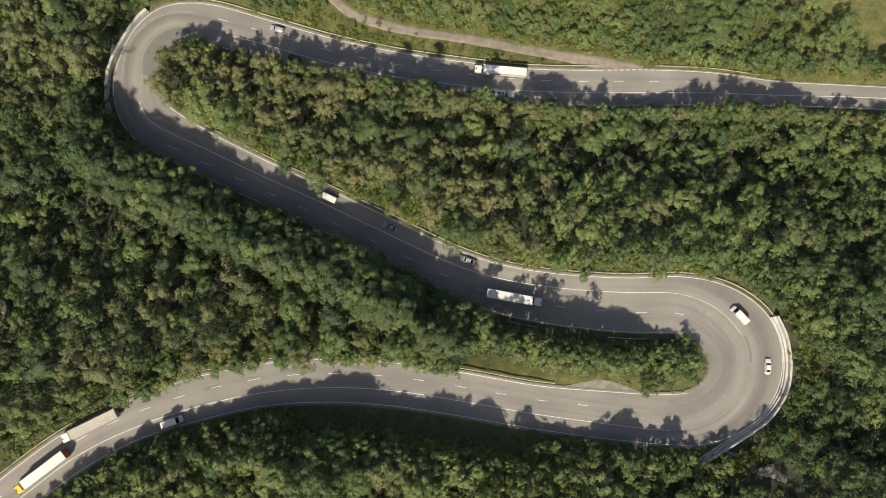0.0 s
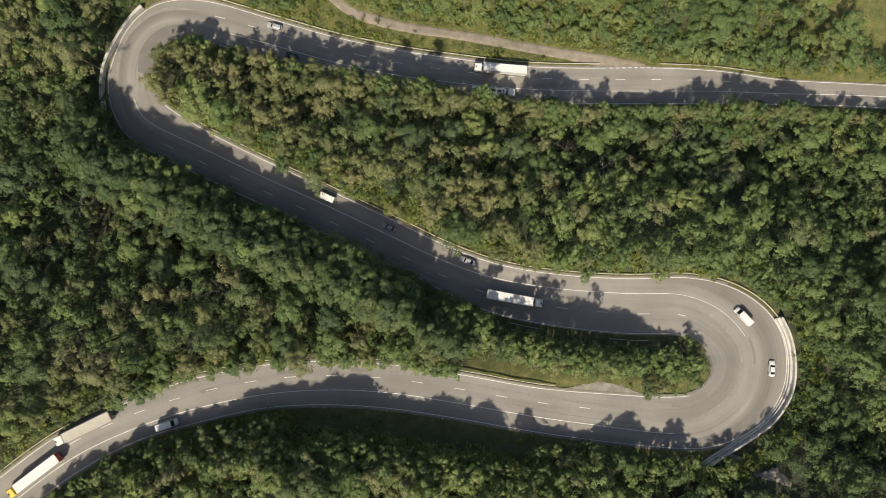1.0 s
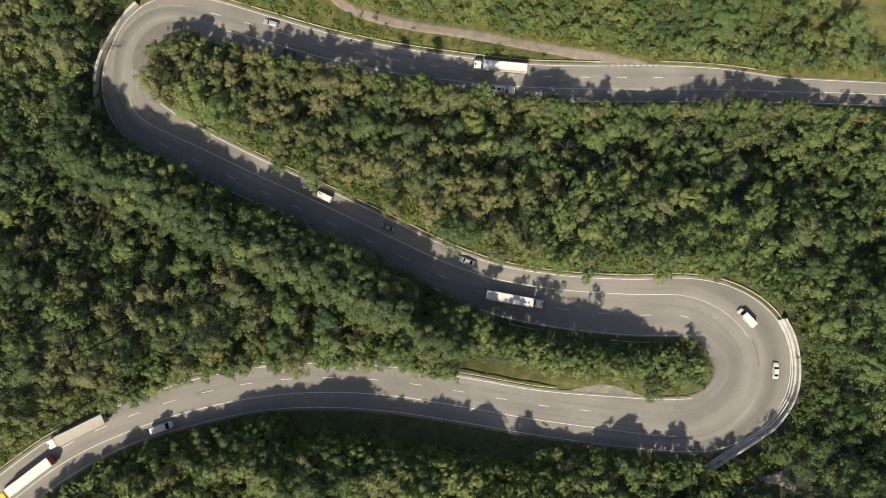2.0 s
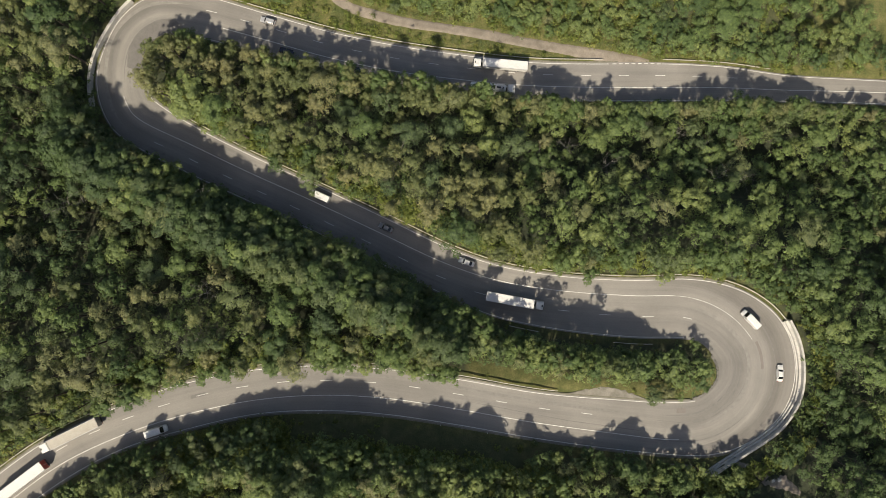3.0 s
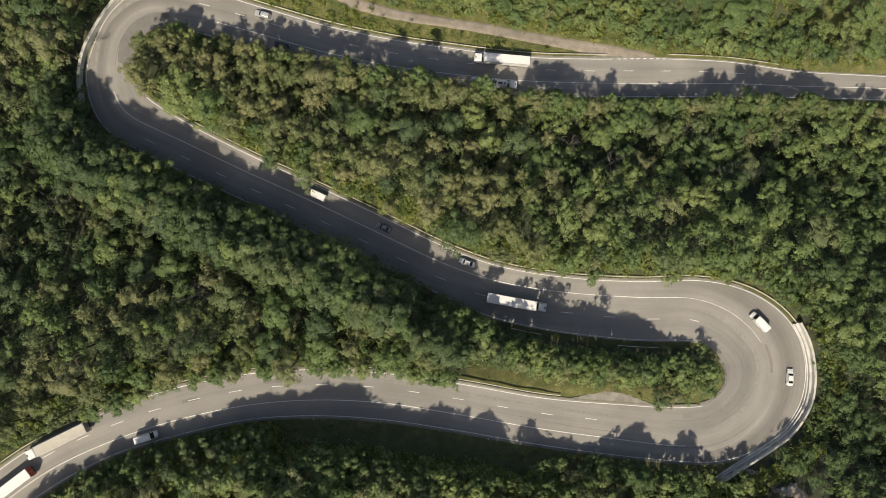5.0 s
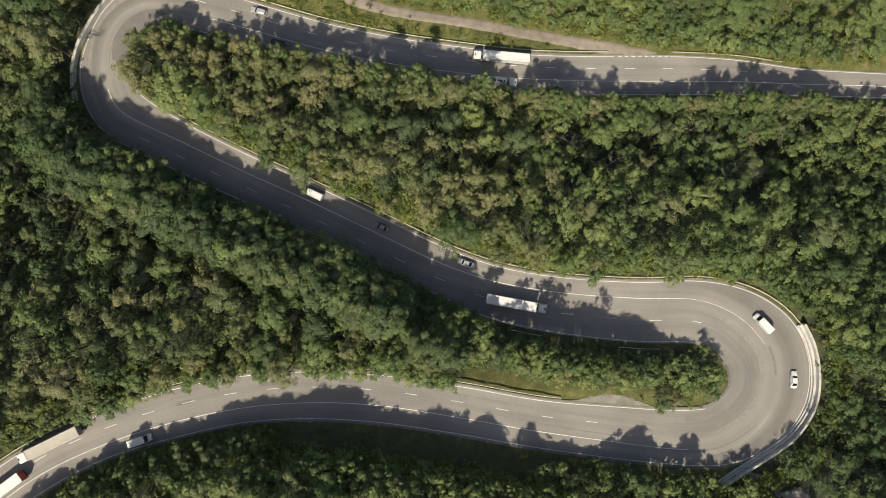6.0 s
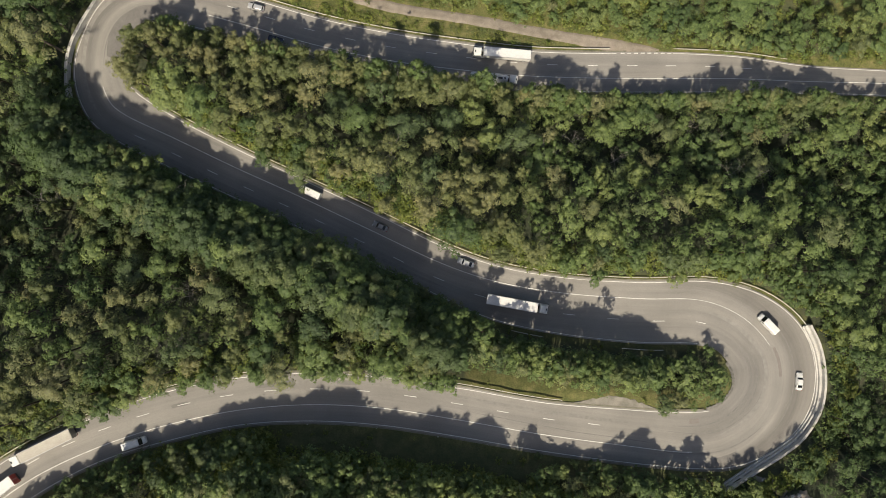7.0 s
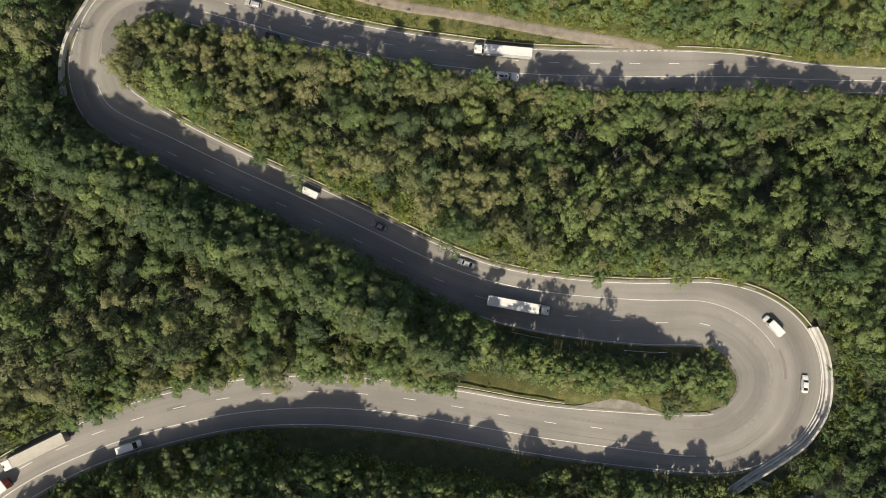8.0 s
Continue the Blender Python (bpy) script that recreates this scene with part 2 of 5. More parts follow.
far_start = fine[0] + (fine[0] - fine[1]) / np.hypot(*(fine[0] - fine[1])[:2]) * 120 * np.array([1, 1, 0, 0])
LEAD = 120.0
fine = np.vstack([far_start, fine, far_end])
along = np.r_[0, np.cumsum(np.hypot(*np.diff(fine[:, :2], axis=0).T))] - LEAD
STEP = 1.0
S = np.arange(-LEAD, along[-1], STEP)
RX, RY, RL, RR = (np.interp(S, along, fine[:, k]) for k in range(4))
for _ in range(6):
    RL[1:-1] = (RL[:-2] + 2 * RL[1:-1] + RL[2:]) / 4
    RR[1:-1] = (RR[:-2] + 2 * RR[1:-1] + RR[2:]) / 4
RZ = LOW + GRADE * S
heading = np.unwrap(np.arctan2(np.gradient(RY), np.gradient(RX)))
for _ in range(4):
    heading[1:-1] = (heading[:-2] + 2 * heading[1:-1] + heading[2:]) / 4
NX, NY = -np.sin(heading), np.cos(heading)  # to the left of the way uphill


def on_road(s, lateral, up=0.0):
    x, y, nx, ny, z = (np.interp(s, S, a) for a in (RX, RY, NX, NY, RZ))
    return x + nx * lateral, y + ny * lateral, z + up


def edge(s, side, out=0.0):
    """The lateral of the road's edge (side +1 left, -1 right), so far outside it."""
    return side * (np.interp(s, S, RL if side > 0 else RR) + out)


# walls that hold the slope outside the two bends: foot line, and height
WALL_RIGHT = [(95.3, -20.3), (97.4, -24.7), (98.6, -29.9), (98.8, -35.3), (97.9, -40.6), (95.6, -45.1), (92.4, -49.0), (87.8, -52.4), (81.6, -56.2), (75.4, -60.1), (70.7, -63.3)]
WALL_LEFT = [(-103.2, 42.2), (-103.8, 46.8), (-103.8, 51.6), (-102.9, 56.6), (-100.7, 61.7), (-97.4, 67.4), (-94.8, 71.0), (-92.2, 73.6)]


def near_line(line, x, y):
    """Signed distance to the left of a polyline, and how far along (0 to 1) its nearest place lies."""
    p = spline(line, 8)
    d2 = (x[:, None] - p[None, :, 0]) ** 2 + (y[:, None] - p[None, :, 1]) ** 2
    k = np.clip(d2.argmin(1), 1, len(p) - 2)
    t = p[k + 1] - p[k - 1]
    n = np.hypot(t[:, 0], t[:, 1])
    side = (t[:, 0] * (y - p[k, 1]) - t[:, 1] * (x - p[k, 0])) / n
    return side, k / (len(p) - 1), np.sqrt(d2.min(1))


def road_near(x, y):
    """For arrays of places: nearest road sample, signed lateral, distance outside the road's edge."""
    k = np.empty(len(x), int)
    for a in range(0, len(x), 4000):
        sl = slice(a, a + 4000)
        k[sl] = ((x[sl, None] - RX[None, ::2]) ** 2 + (y[sl, None] - RY[None, ::2]) ** 2).argmin(1) * 2
    lateral = (x - RX[k]) * NX[k] + (y - RY[k]) * NY[k]
    d = np.hypot(x - RX[k], y - RY[k])
    return k, lateral, d - np.where(lateral > 0, RL[k], RR[k])


TRACK = [(-60.0, 96.0), (-44.7, 84.9), (-37.9, 80.6), (-29.5, 73.9), (-21.0, 71.2), (-10.8, 69.0), (2.7, 67.3), (19.6, 64.7), (36.6, 61.9), (46.8, 60.2), (55.2, 58.8), (64.0, 57.9)]


def terrain(x, y):
    """Height of the ground, and the zones: distance outside the road, station, lateral."""
    x, y = np.asarray(x, float), np.asarray(y, float)
    z = np.empty(len(x))
    px, py, pz = RX[::4], RY[::4], RZ[::4]
    for a in range(0, len(x), 4000):
        sl = slice(a, a + 4000)
        w = 1 / ((x[sl, None] - px) ** 2 + (y[sl, None] - py) ** 2 + 6) ** 2
        z[sl] = (w * pz).sum(1) / w.sum(1)
    k, lateral, e = road_near(x, y)
    s = S[k]
    z = np.where(e < 3, RZ[k] + (z - RZ[k]) * smoothstep(e, 0.8, 3), z)
    pull_in = smoothstep(s, 533, 540) * (1 - smoothstep(s, 564, 571)) * (lateral < 0)
    z = z + (RZ[k] - 0.02 - z) * pull_in * (1 - smoothstep(e, 4.0, 8.0))
    far = np.maximum(e - 1.2, 0)
    south = (s > 505) & (lateral > 0)
    z = z + np.where(south, 0.62 * np.minimum(far, 9) + 0.33 * np.clip(far - 9, 0, 60), 0)
    north = (s < 235) & (lateral < 0)
    z = z - np.where(north, 0.03 * np.minimum(far, 80), 0)
    rough = np.array([noise.noise((a * 0.06, b * 0.06, 0.0)) for a, b in zip(x, y)])
    z = z + rough * smoothstep(e, 1.5, 9) * 1.4
    for line, height, out in ((WALL_RIGHT, 2.0, 1), (WALL_LEFT, 1.5, 1)):
        side, t, d = near_line(line, x, y)
        keep = smoothstep(t, 0.0, 0.12) * (1 - smoothstep(t, 0.9, 1.0))
        z = z + np.where(d < 60, height * smoothstep(side * out, 0.9, 1.9) * (1 - smoothstep(d, 12, 55)) * keep, 0)
        top = RZ[k] + np.where(side < 1.1, -0.05, height * 0.9 + 0.45 * np.maximum(side - 1.9, 0))
        z = np.where((d < 9) & (side < 9) & (t > 0.0) & (t < 1.0), np.minimum(z, top), z)
    z = z - 0.35 * (1 - smoothstep(e, 0.3, 1.4))
    return z, e, s, lateral


def height(x, y):
    return float(terrain([x], [y])[0][0])


def growing(lo, hi, step, end):
    """Grid lines: even between lo and hi, then ever wider to the end on both sides."""
    mid = list(np.arange(lo, hi + 1e-6, step))
    w, out = step, []
    while not out or out[-1] < end:
        w *= 1.35
        out.append((out[-1] if out else 0) + w)
    return np.array([lo - o for o in out[::-1]] + mid + [hi + o for o in out])


gx, gy = growing(-160, 180, 1.8, 2400), growing(-105, 112, 1.8, 2400)
GX, GY = (a.ravel() for a in np.meshgrid(gx, gy))
GZ, GE, GS, GLAT = terrain(GX, GY)
nx = len(gx)
idx = np.arange(len(GX)).reshape(len(gy), nx)
quads = np.stack([idx[:-1, :-1], idx[:-1, 1:], idx[1:, 1:], idx[1:, :-1]], -1).reshape(-1, 4)
ground = mesh_object("ground", np.c_[GX, GY, GZ], quads.tolist(), GROUND, smooth=True)
tagged(ground, "steep wooded hillside with leaf litter and grassy verges", "ground", kind="structure")


def grass_zone(x, y, e, s, lateral):
    side, t, d = near_line(TRACK, x, y)
    north = (s < 250) & (lateral < 0)
    g = 0.8 * (1 - smoothstep(e, 1.2, 3.2))
    # eastern bank mostly dark litter, in place of shade between its trees
    g = np.maximum(g, np.where(north & (e < 60), np.where((x > 64) & (x < 119) & (e > 4), 0.3, 1.0), 0.0))
    g = np.maximum(g, np.where((s > 498) & (s < 592) & (lateral < 0), 0.9 * (1 - smoothstep(e, 5, 8)), 0))
    g = np.maximum(g, np.where((s > 520) & (lateral > 0), 0.4 * (1 - smoothstep(e, 6, 11)), 0))
    return np.clip(g, 0, 1)


zone = ground.data.attributes.new("grass", "FLOAT", "POINT")
zone.data.foreach_set("value", grass_zone(GX, GY, GE, GS, GLAT).astype(np.float32))


# ---- road surface, markings, kerbs ----
def ribbon(name, s0, s1, inner, outer, up, mat, parent=None, label="", step=1.0, thick=0.0, across=1, uv=False):
    """A strip along the road between two laterals, which are numbers or functions of the station."""
    n = max(2, int(round((s1 - s0) / step)) + 1)
    st = np.linspace(s0, s1, n)
    a = np.array([inner(v) if callable(inner) else inner for v in st])
    b = np.array([outer(v) if callable(outer) else outer for v in st])
    verts, faces, uvs = [], [], []
    for j in range(across + 1):
        lat = a + (b - a) * j / across
        x, y, z = on_road(st, lat, up)
        verts += list(zip(x, y, z))
        uvs += list(zip(st, lat))
    for j in range(across):
        for i in range(n - 1):
            faces.append((j * n + i, (j + 1) * n + i, (j + 1) * n + i + 1, j * n + i + 1)[::-1])
    if thick:
        m = len(verts)
        verts += [(x, y, z - thick) for x, y, z in verts]
        rim = [0 * n + i for i in range(n)], [across * n + i for i in range(n)]
        for i in range(n - 1):
            faces.append((rim[0][i], rim[0][i + 1], rim[0][i + 1] + m, rim[0][i] + m)[::-1])
            faces.append((rim[1][i], rim[1][i + 1], rim[1][i + 1] + m, rim[1][i] + m))
    ob = mesh_object(name, verts, faces, mat, parent, label)
    bm = bmesh.new()
    bm.from_mesh(ob.data)
    bmesh.ops.recalc_face_normals(bm, faces=bm.faces)
    if sum(f.normal.z for f in bm.faces) < 0:
        bmesh.ops.reverse_faces(bm, faces=bm.faces)
    if uv:
        layer = bm.loops.layers.uv.new("lanes")
        for f in bm.faces:
            for l in f.loops:
                l[layer].uv = uvs[l.vert.index % len(uvs)]
    bm.to_mesh(ob.data)
    bm.free()
    return ob


END = float(S[-1])
road = ribbon("road", -LEAD, END, lambda s: edge(s, 1, 0.45), lambda s: edge(s, -1, 0.45), 0.0, ASPHALT, thick=0.5, across=8, uv=True)
tagged(road, "weathered grey asphalt mountain road with three lanes and hairpins", "road", kind="structure")
W = 0.088
ribbon("edge_line", -LEAD, 246, lambda s: edge(s, 1, -W), lambda s: edge(s, 1, W), 0.012, LINE, road, "white edge line")
ribbon("edge_line", 283, 478, lambda s: edge(s, 1, -W), lambda s: edge(s, 1, W), 0.012, LINE, road, "white edge line")
ribbon("edge_line", 478, END, lambda s: edge(s, 1, -W), lambda s: edge(s, 1, W), 0.012, LINE, road, "white edge line")
ribbon("edge_line", -LEAD, 104, lambda s: edge(s, -1, -W), lambda s: edge(s, -1, W), 0.012, LINE, road, "white edge line")
ribbon("edge_line", 121, 468, lambda s: edge(s, -1, -W), lambda s: edge(s, -1, W), 0.012, LINE, road, "white edge line")
ribbon("edge_line", 523, END, lambda s: edge(s, -1, -W), lambda s: edge(s, -1, W), 0.012, LINE, road, "white edge line")
for a, b, wide in ((-LEAD, 240.0, 0.09), (288.0, 462.0, 0.09), (462.0, 488.0, 0.055), (530.0, END, 0.09)):
    ribbon("centre_line", a, b, -wide, wide, 0.012, LINE, road, "solid white lane line")


def dashes(s0, s1, pitch, length, lateral, wide=0.09):
    s = s0
    while s + length < s1:
        mid = lateral(s + length / 2)
        ribbon("lane_dash", s, s + length, mid - wide, mid + wide, 0.012, LINE, road)
        s += pitch


half = lambda s: edge(s, -1) * 0.505
# lane dashes by the stations of their middles
LANE_DASHES = (81.8, 92.9, 104.7, 116.2, 128.0, 140.0, 152.0, 164.0, 175.8, 187.8, 199.7, 211.7, 223.3, 234.1, 244.5, 305.2, 316.8, 328.1, 339.2, 350.0, 361.3, 373.2, 385.2, 397.0, 408.6, 420.3, 432.0, 443.4, 455.1, 467.4, 556.7, 568.7, 580.8, 592.7, 604.7, 616.4, 627.9, 639.0, 649.6, 660.0, 670.1, 679.7, 688.8, 697.8, 707.0, 716.0, 725.0)
for mid in LANE_DASHES:
    ribbon("lane_dash", mid - 1.55, mid + 1.55, half(mid) - 0.08, half(mid) + 0.08, 0.012, LINE, road)
dashes(104.5, 121.5, 2.0, 1.2, lambda s: edge(s, -1), 0.13)


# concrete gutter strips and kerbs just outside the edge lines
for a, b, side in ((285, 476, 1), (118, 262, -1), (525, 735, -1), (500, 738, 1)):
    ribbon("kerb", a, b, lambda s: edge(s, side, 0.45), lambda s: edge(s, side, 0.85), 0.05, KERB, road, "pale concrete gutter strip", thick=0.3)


ROCK = mottled("edging_stone", (0.10, 0.095, 0.085), (0.20, 0.19, 0.17), 1.6, 0.95, 0.9, 0.08)
ribbon("stone_edging", 484, 524, lambda s: edge(s, -1, 0.4) + 0.25 * noise.noise((s * 1.7, 0.0, 9.0)), lambda s: edge(s, -1, 1.1) + 0.5 * noise.noise((s * 1.3, 5.0, 9.0)), 0.14, ROCK, road, "rough dark stone edging", thick=0.5, step=0.5)


WORN = mottled("worn_asphalt", (0.205, 0.195, 0.178), (0.228, 0.2165, 0.198), 0.12, 0.9)
RUBBER_MARK = mottled("tyre_mark", (0.145, 0.138, 0.13), (0.185, 0.175, 0.16), 0.8, 0.85)


def band(name, s0, s1, lat, wide, mat, label, drift=0.0, up=0.005):
    """A long streak of wear that tapers at both ends and wanders a little."""
    mid = lambda s: lat + drift * (s - s0) / (s1 - s0) + 0.25 * noise.noise((s * 0.09, lat, 2.0))
    half_wide = lambda s: wide * float(smoothstep(s, s0, s0 + 7) * (1 - smoothstep(s, s1 - 7, s1))) * (0.8 + 0.4 * noise.noise((s * 0.13, lat, 6.0))) + 0.02
    ribbon(name, s0, s1, lambda s: mid(s) + half_wide(s), lambda s: mid(s) - half_wide(s), up, mat, road, label)


for s0, s1, lat, wide, drift in ((466, 524, -2.6, 0.5, -0.8), (250, 296, -4.6, 0.5, 0.2), (256, 292, 2.4, 0.4, 0.4)):
    band("worn_band", s0, s1, lat, wide, WORN, "pale worn band in the lane", drift)
for s0, s1, lat, wide, drift in ((486, 530, -5.6, 0.16, 0.8), (492, 536, -7.2, 0.2, 0.5), (480, 512, 4.4, 0.14, -0.3), (500, 540, -3.6, 0.12, -1.6), (508, 548, 1.2, 0.15, -1.4), (540, 590, -1.6, 0.12, -1.0), (262, 288, -3.0, 0.12, 0.5), (258, 284, 0.8, 0.12, 0.4)):
    band("tyre_mark", s0, s1, lat, wide, RUBBER_MARK, "dark tyre mark", drift, 0.008)
DARKER = mottled("polished_asphalt", (0.176, 0.167, 0.153), (0.200, 0.190, 0.174), 0.12, 0.85)
for s0, s1, lat, wide, drift in ((546, 640, -5.9, 0.45, 0.0), (128, 240, -5.6, 0.4, 0.0), (300, 400, -5.8, 0.4, 0.0), ):
    band("polished_band", s0, s1, lat, wide, DARKER, "darker polished band in the lane", drift, 0.003)
# added edging, which casts the dark shade line along the ditch
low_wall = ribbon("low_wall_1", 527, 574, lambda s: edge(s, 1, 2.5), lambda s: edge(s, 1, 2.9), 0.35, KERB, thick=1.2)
tagged(low_wall, "low edging added for the dark line above the ditch", "wall", kind="structure")


def patch(name, s0, s1, lat0, lat1, mat, label):
    ribbon(name, s0, s1, lat0, lat1, 0.006, mat, road, label, step=1.5)


patch("repair_patch", 489.0, 496.5, 0.3, 1.1, PATCH, "dark asphalt repair patch")
patch("repair_patch", 527.5, 530.8, -8.7, -7.4, PATCH, "dark asphalt repair patch")
patch("repair_patch", 519.0, 524.5, 2.2, 3.6, TAR, "dark asphalt repair patch")
patch("repair_patch", 618.0, 623.0, -6.2, -5.2, TAR, "dark asphalt repair patch")
patch("repair_patch", 637.0, 642.5, -5.9, -4.9, TAR, "dark asphalt repair patch")
patch("repair_patch", 659.0, 663.0, -4.6, -3.7, TAR, "dark asphalt repair patch")
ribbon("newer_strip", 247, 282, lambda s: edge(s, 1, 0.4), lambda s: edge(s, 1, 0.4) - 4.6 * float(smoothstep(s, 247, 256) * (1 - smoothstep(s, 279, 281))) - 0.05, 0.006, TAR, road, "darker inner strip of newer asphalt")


def drape(name, line, widths, lift, mat, label, category, across=6, n=12, ragged=0.25):
    """A ragged-edged track that lies on the ground."""
    p = spline(line, n)
    w = spline(widths, n)[:, 0]
    t = np.gradient(p, axis=0)
    t /= np.hypot(t[:, 0], t[:, 1])[:, None]
    verts, faces = [], []
    for j in range(across + 1):
        o = (j / across - 0.5) * w
        if j in (0, across):
            o = o + np.array([noise.noise((i * 0.35, j * 7.0, 3.0)) for i in range(len(p))]) * ragged
        x, y = p[:, 0] - t[:, 1] * o, p[:, 1] + t[:, 0] * o
        z = terrain(x, y)[0] + (lift if j not in (0, across) else -0.12)
        verts += list(zip(x, y, z))
    m = len(p)
    for j in range(across):
        for i in range(m - 1):
            faces.append((j * m + i, j * m + i + 1, (j + 1) * m + i + 1, (j + 1) * m + i))
    ob = mesh_object(name, verts, faces, mat, smooth=True)
    return tagged(ob, label, category, kind="structure")


drape("gravel_track", TRACK, [3.6, 3.4, 3.3, 3.2, 3.6, 3.4, 3.3, 3.5, 3.6, 4.2, 4.6, 2.4], 0.22, GRAVEL, "pale brown gravel track beside the road", "track")
lay_by = ribbon("lay_by", 539, 565, lambda s: edge(s, -1, 0.3), lambda s: edge(s, -1, 0.45 + 3.4 * max(0.0, math.sin(math.pi * (s - 539) / 26.0)) ** 1.4 * (1 + 0.3 * noise.noise((s * 0.9, 5.0, 0.0))) + 0.3 * noise.noise((s * 0.6, 2.0, 0.0))), 0.02, GRIT, across=5)
rim = len(lay_by.data.vertices) // 6
for v in lay_by.data.vertices[-rim:]:
    v.co.z -= 0.35
tagged(lay_by, "pale grit lay-by beside the asphalt", "lay-by", kind="structure")


PATH = [(79.6, -58.0), (81.8, -59.2), (84.9, -60.6), (88.3, -61.8), (91.6, -63.0), (95.2, -65.2)]
drape("footpath", PATH, [0.6, 1.4, 2.6, 4.2, 3.6, 1.5], 0.2, GRAVEL, "pale bare earth and rubble in the wood above the wall", "path", ragged=0.9)


# ---- stepped retaining walls ----
def retaining_wall(name, line, low, high, label):
    p = spline(line, 6)
    t = np.gradient(p, axis=0)
    t /= np.hypot(t[:, 0], t[:, 1])[:, None]
    n = np.c_[-t[:, 1], t[:, 0]]
    k = road_near(p[:, 0], p[:, 1])[0]
    z = RZ[k]
    z = np.convolve(np.r_[[z[0]] * 4, z, [z[-1]] * 4], np.ones(9) / 9, "valid")
    thing = tagged(new(name), label, "wall", kind="structure")

    def tier(part_name, profile, a=0, b=None, text=""):
        b = len(p) if b is None else b
        verts, faces = [], []
        m = len(profile)
        for i in range(a, b):
            for o, h in profile:
                verts.append((p[i, 0] + n[i, 0] * o, p[i, 1] + n[i, 1] * o, z[i] + h))
        for i in range(b - a - 1):
            for j in range(m):
                faces.append((i * m + j, i * m + (j + 1) % m, (i + 1) * m + (j + 1) % m, (i + 1) * m + j))
        faces += [tuple(range(m)), tuple(range((b - a - 1) * m, (b - a) * m))[::-1]]
        ob = mesh_object(part_name, verts, faces, CONCRETE, thing, text)
        bm = bmesh.new()
        bm.from_mesh(ob.data)
        bmesh.ops.recalc_face_normals(bm, faces=bm.faces)
        bm.to_mesh(ob.data)
        bm.free()

    if low:
        tier("footing", [(-0.25, -0.8), (-0.25, 0.45), (0.1, 0.5), (0.1, -0.8)])
        tier("lower_wall", [(0.1, -0.8), (0.2, low), (0.65, low), (0.65, -0.8)])
        tier("upper_wall", [(0.84, -0.8), (0.92, high), (1.5, high), (1.5, -0.8)])
        solid = int(len(p) * 0.45)
        tier("ledge_slab", [(0.65, low - 0.25), (0.65, low - 0.02), (0.86, low - 0.02), (0.86, low - 0.25)], 0, solid)
        for i in range(solid, len(p) - 1, 3):
            tier("bridging_slab", [(0.65, low - 0.25), (0.65, low - 0.02), (0.86, low - 0.02), (0.86, low - 0.25)], i, i + 2)
    else:
        tier("wall_face", [(0.0, -0.8), (0.1, high - 0.15), (0.85, high - 0.15), (0.85, -0.8)])
        tier("coping", [(0.04, high - 0.15), (0.04, high), (0.92, high), (0.92, high - 0.15)])
    return thing


retaining_wall("retaining_wall_1", WALL_RIGHT, 1.1, 2.5, "stepped pale concrete retaining wall outside the hairpin")
retaining_wall("retaining_wall_2", WALL_LEFT, 0, 2.0, "pale concrete retaining wall outside the hairpin")


# ---- guard rails ----
def rail_profile():
    """A W-shaped steel band, standing on edge."""
    return [(0.0, 0.45), (0.08, 0.50), (0.0, 0.57), (0.0, 0.62), (0.08, 0.69), (0.0, 0.76), (-0.1, 0.76), (-0.1, 0.73), (-0.02, 0.73), (0.04, 0.69), (-0.04, 0.62), (-0.04, 0.57), (0.04, 0.50), (-0.04, 0.45)]


post_bm = box(-0.05, 0.05, -0.06, 0.06, -0.6, 0.72, 0.01)
POST_MESH = bpy.data.meshes.new("post")
post_bm.to_mesh(POST_MESH)
post_bm.free()
POST_MESH.materials.append(POST)


def guard_rail(s0, s1, side, out=1.3):
    thing = tagged(new("guard_rail"), "galvanised steel guard rail on posts along the road", "guard rail", "guard rails along the road")
    st = np.arange(s0, s1 + 0.1, 2.0)
    lat = np.array([edge(s, side, out) for s in st])
    x, y, _ = on_road(st, lat)
    z = np.interp(st, S, RZ)
    hx, hy = np.interp(st, S, NX) * -side, np.interp(st, S, NY) * -side
    prof = rail_profile()
    m = len(prof)
    verts = [(x[i] + hx[i] * o, y[i] + hy[i] * o, z[i] + h) for i in range(len(st)) for o, h in prof]
    faces = [(i * m + j, i * m + (j + 1) % m, (i + 1) * m + (j + 1) % m, (i + 1) * m + j) for i in range(len(st) - 1) for j in range(m)]
    ob = mesh_object("rail", verts, faces, ZINC, thing, "W-shaped steel band")
    bm = bmesh.new()
    bm.from_mesh(ob.data)
    bmesh.ops.recalc_face_normals(bm, faces=bm.faces)
    bm.to_mesh(ob.data)
    bm.free()
    for i in range(0, len(st), 2):
        p = new("post", POST_MESH)
        p.parent = thing
        p.matrix_local = pose(x[i] - hx[i] * 0.14, y[i] - hy[i] * 0.14, z[i], 0, 0, math.degrees(math.atan2(hy[i], hx[i])))
    return thing


guard_rail(306, 408, 1)
guard_rail(410, 492, 1)
guard_rail(123, 258, -1)
guard_rail(70, 104, -1, 1.25)
guard_rail(566, 618, -1)
guard_rail(640, 735, -1)
guard_rail(418, 426, -1, 1.6)
guard_rail(446, 457, -1, 1.9)


# ---- delineator posts ----
POST_WHITE = mottled("post_plastic", (0.62, 0.62, 0.6), (0.72, 0.72, 0.7), 3.0, 0.5, 0.02, 0.001)
POST_BLACK = mottled("post_band", (0.02, 0.02, 0.02), (0.03, 0.03, 0.03), 3.0, 0.6, 0.02, 0.001)
REFLECTOR = material("reflector", (0.55, 0.16, 0.05), 0.2)


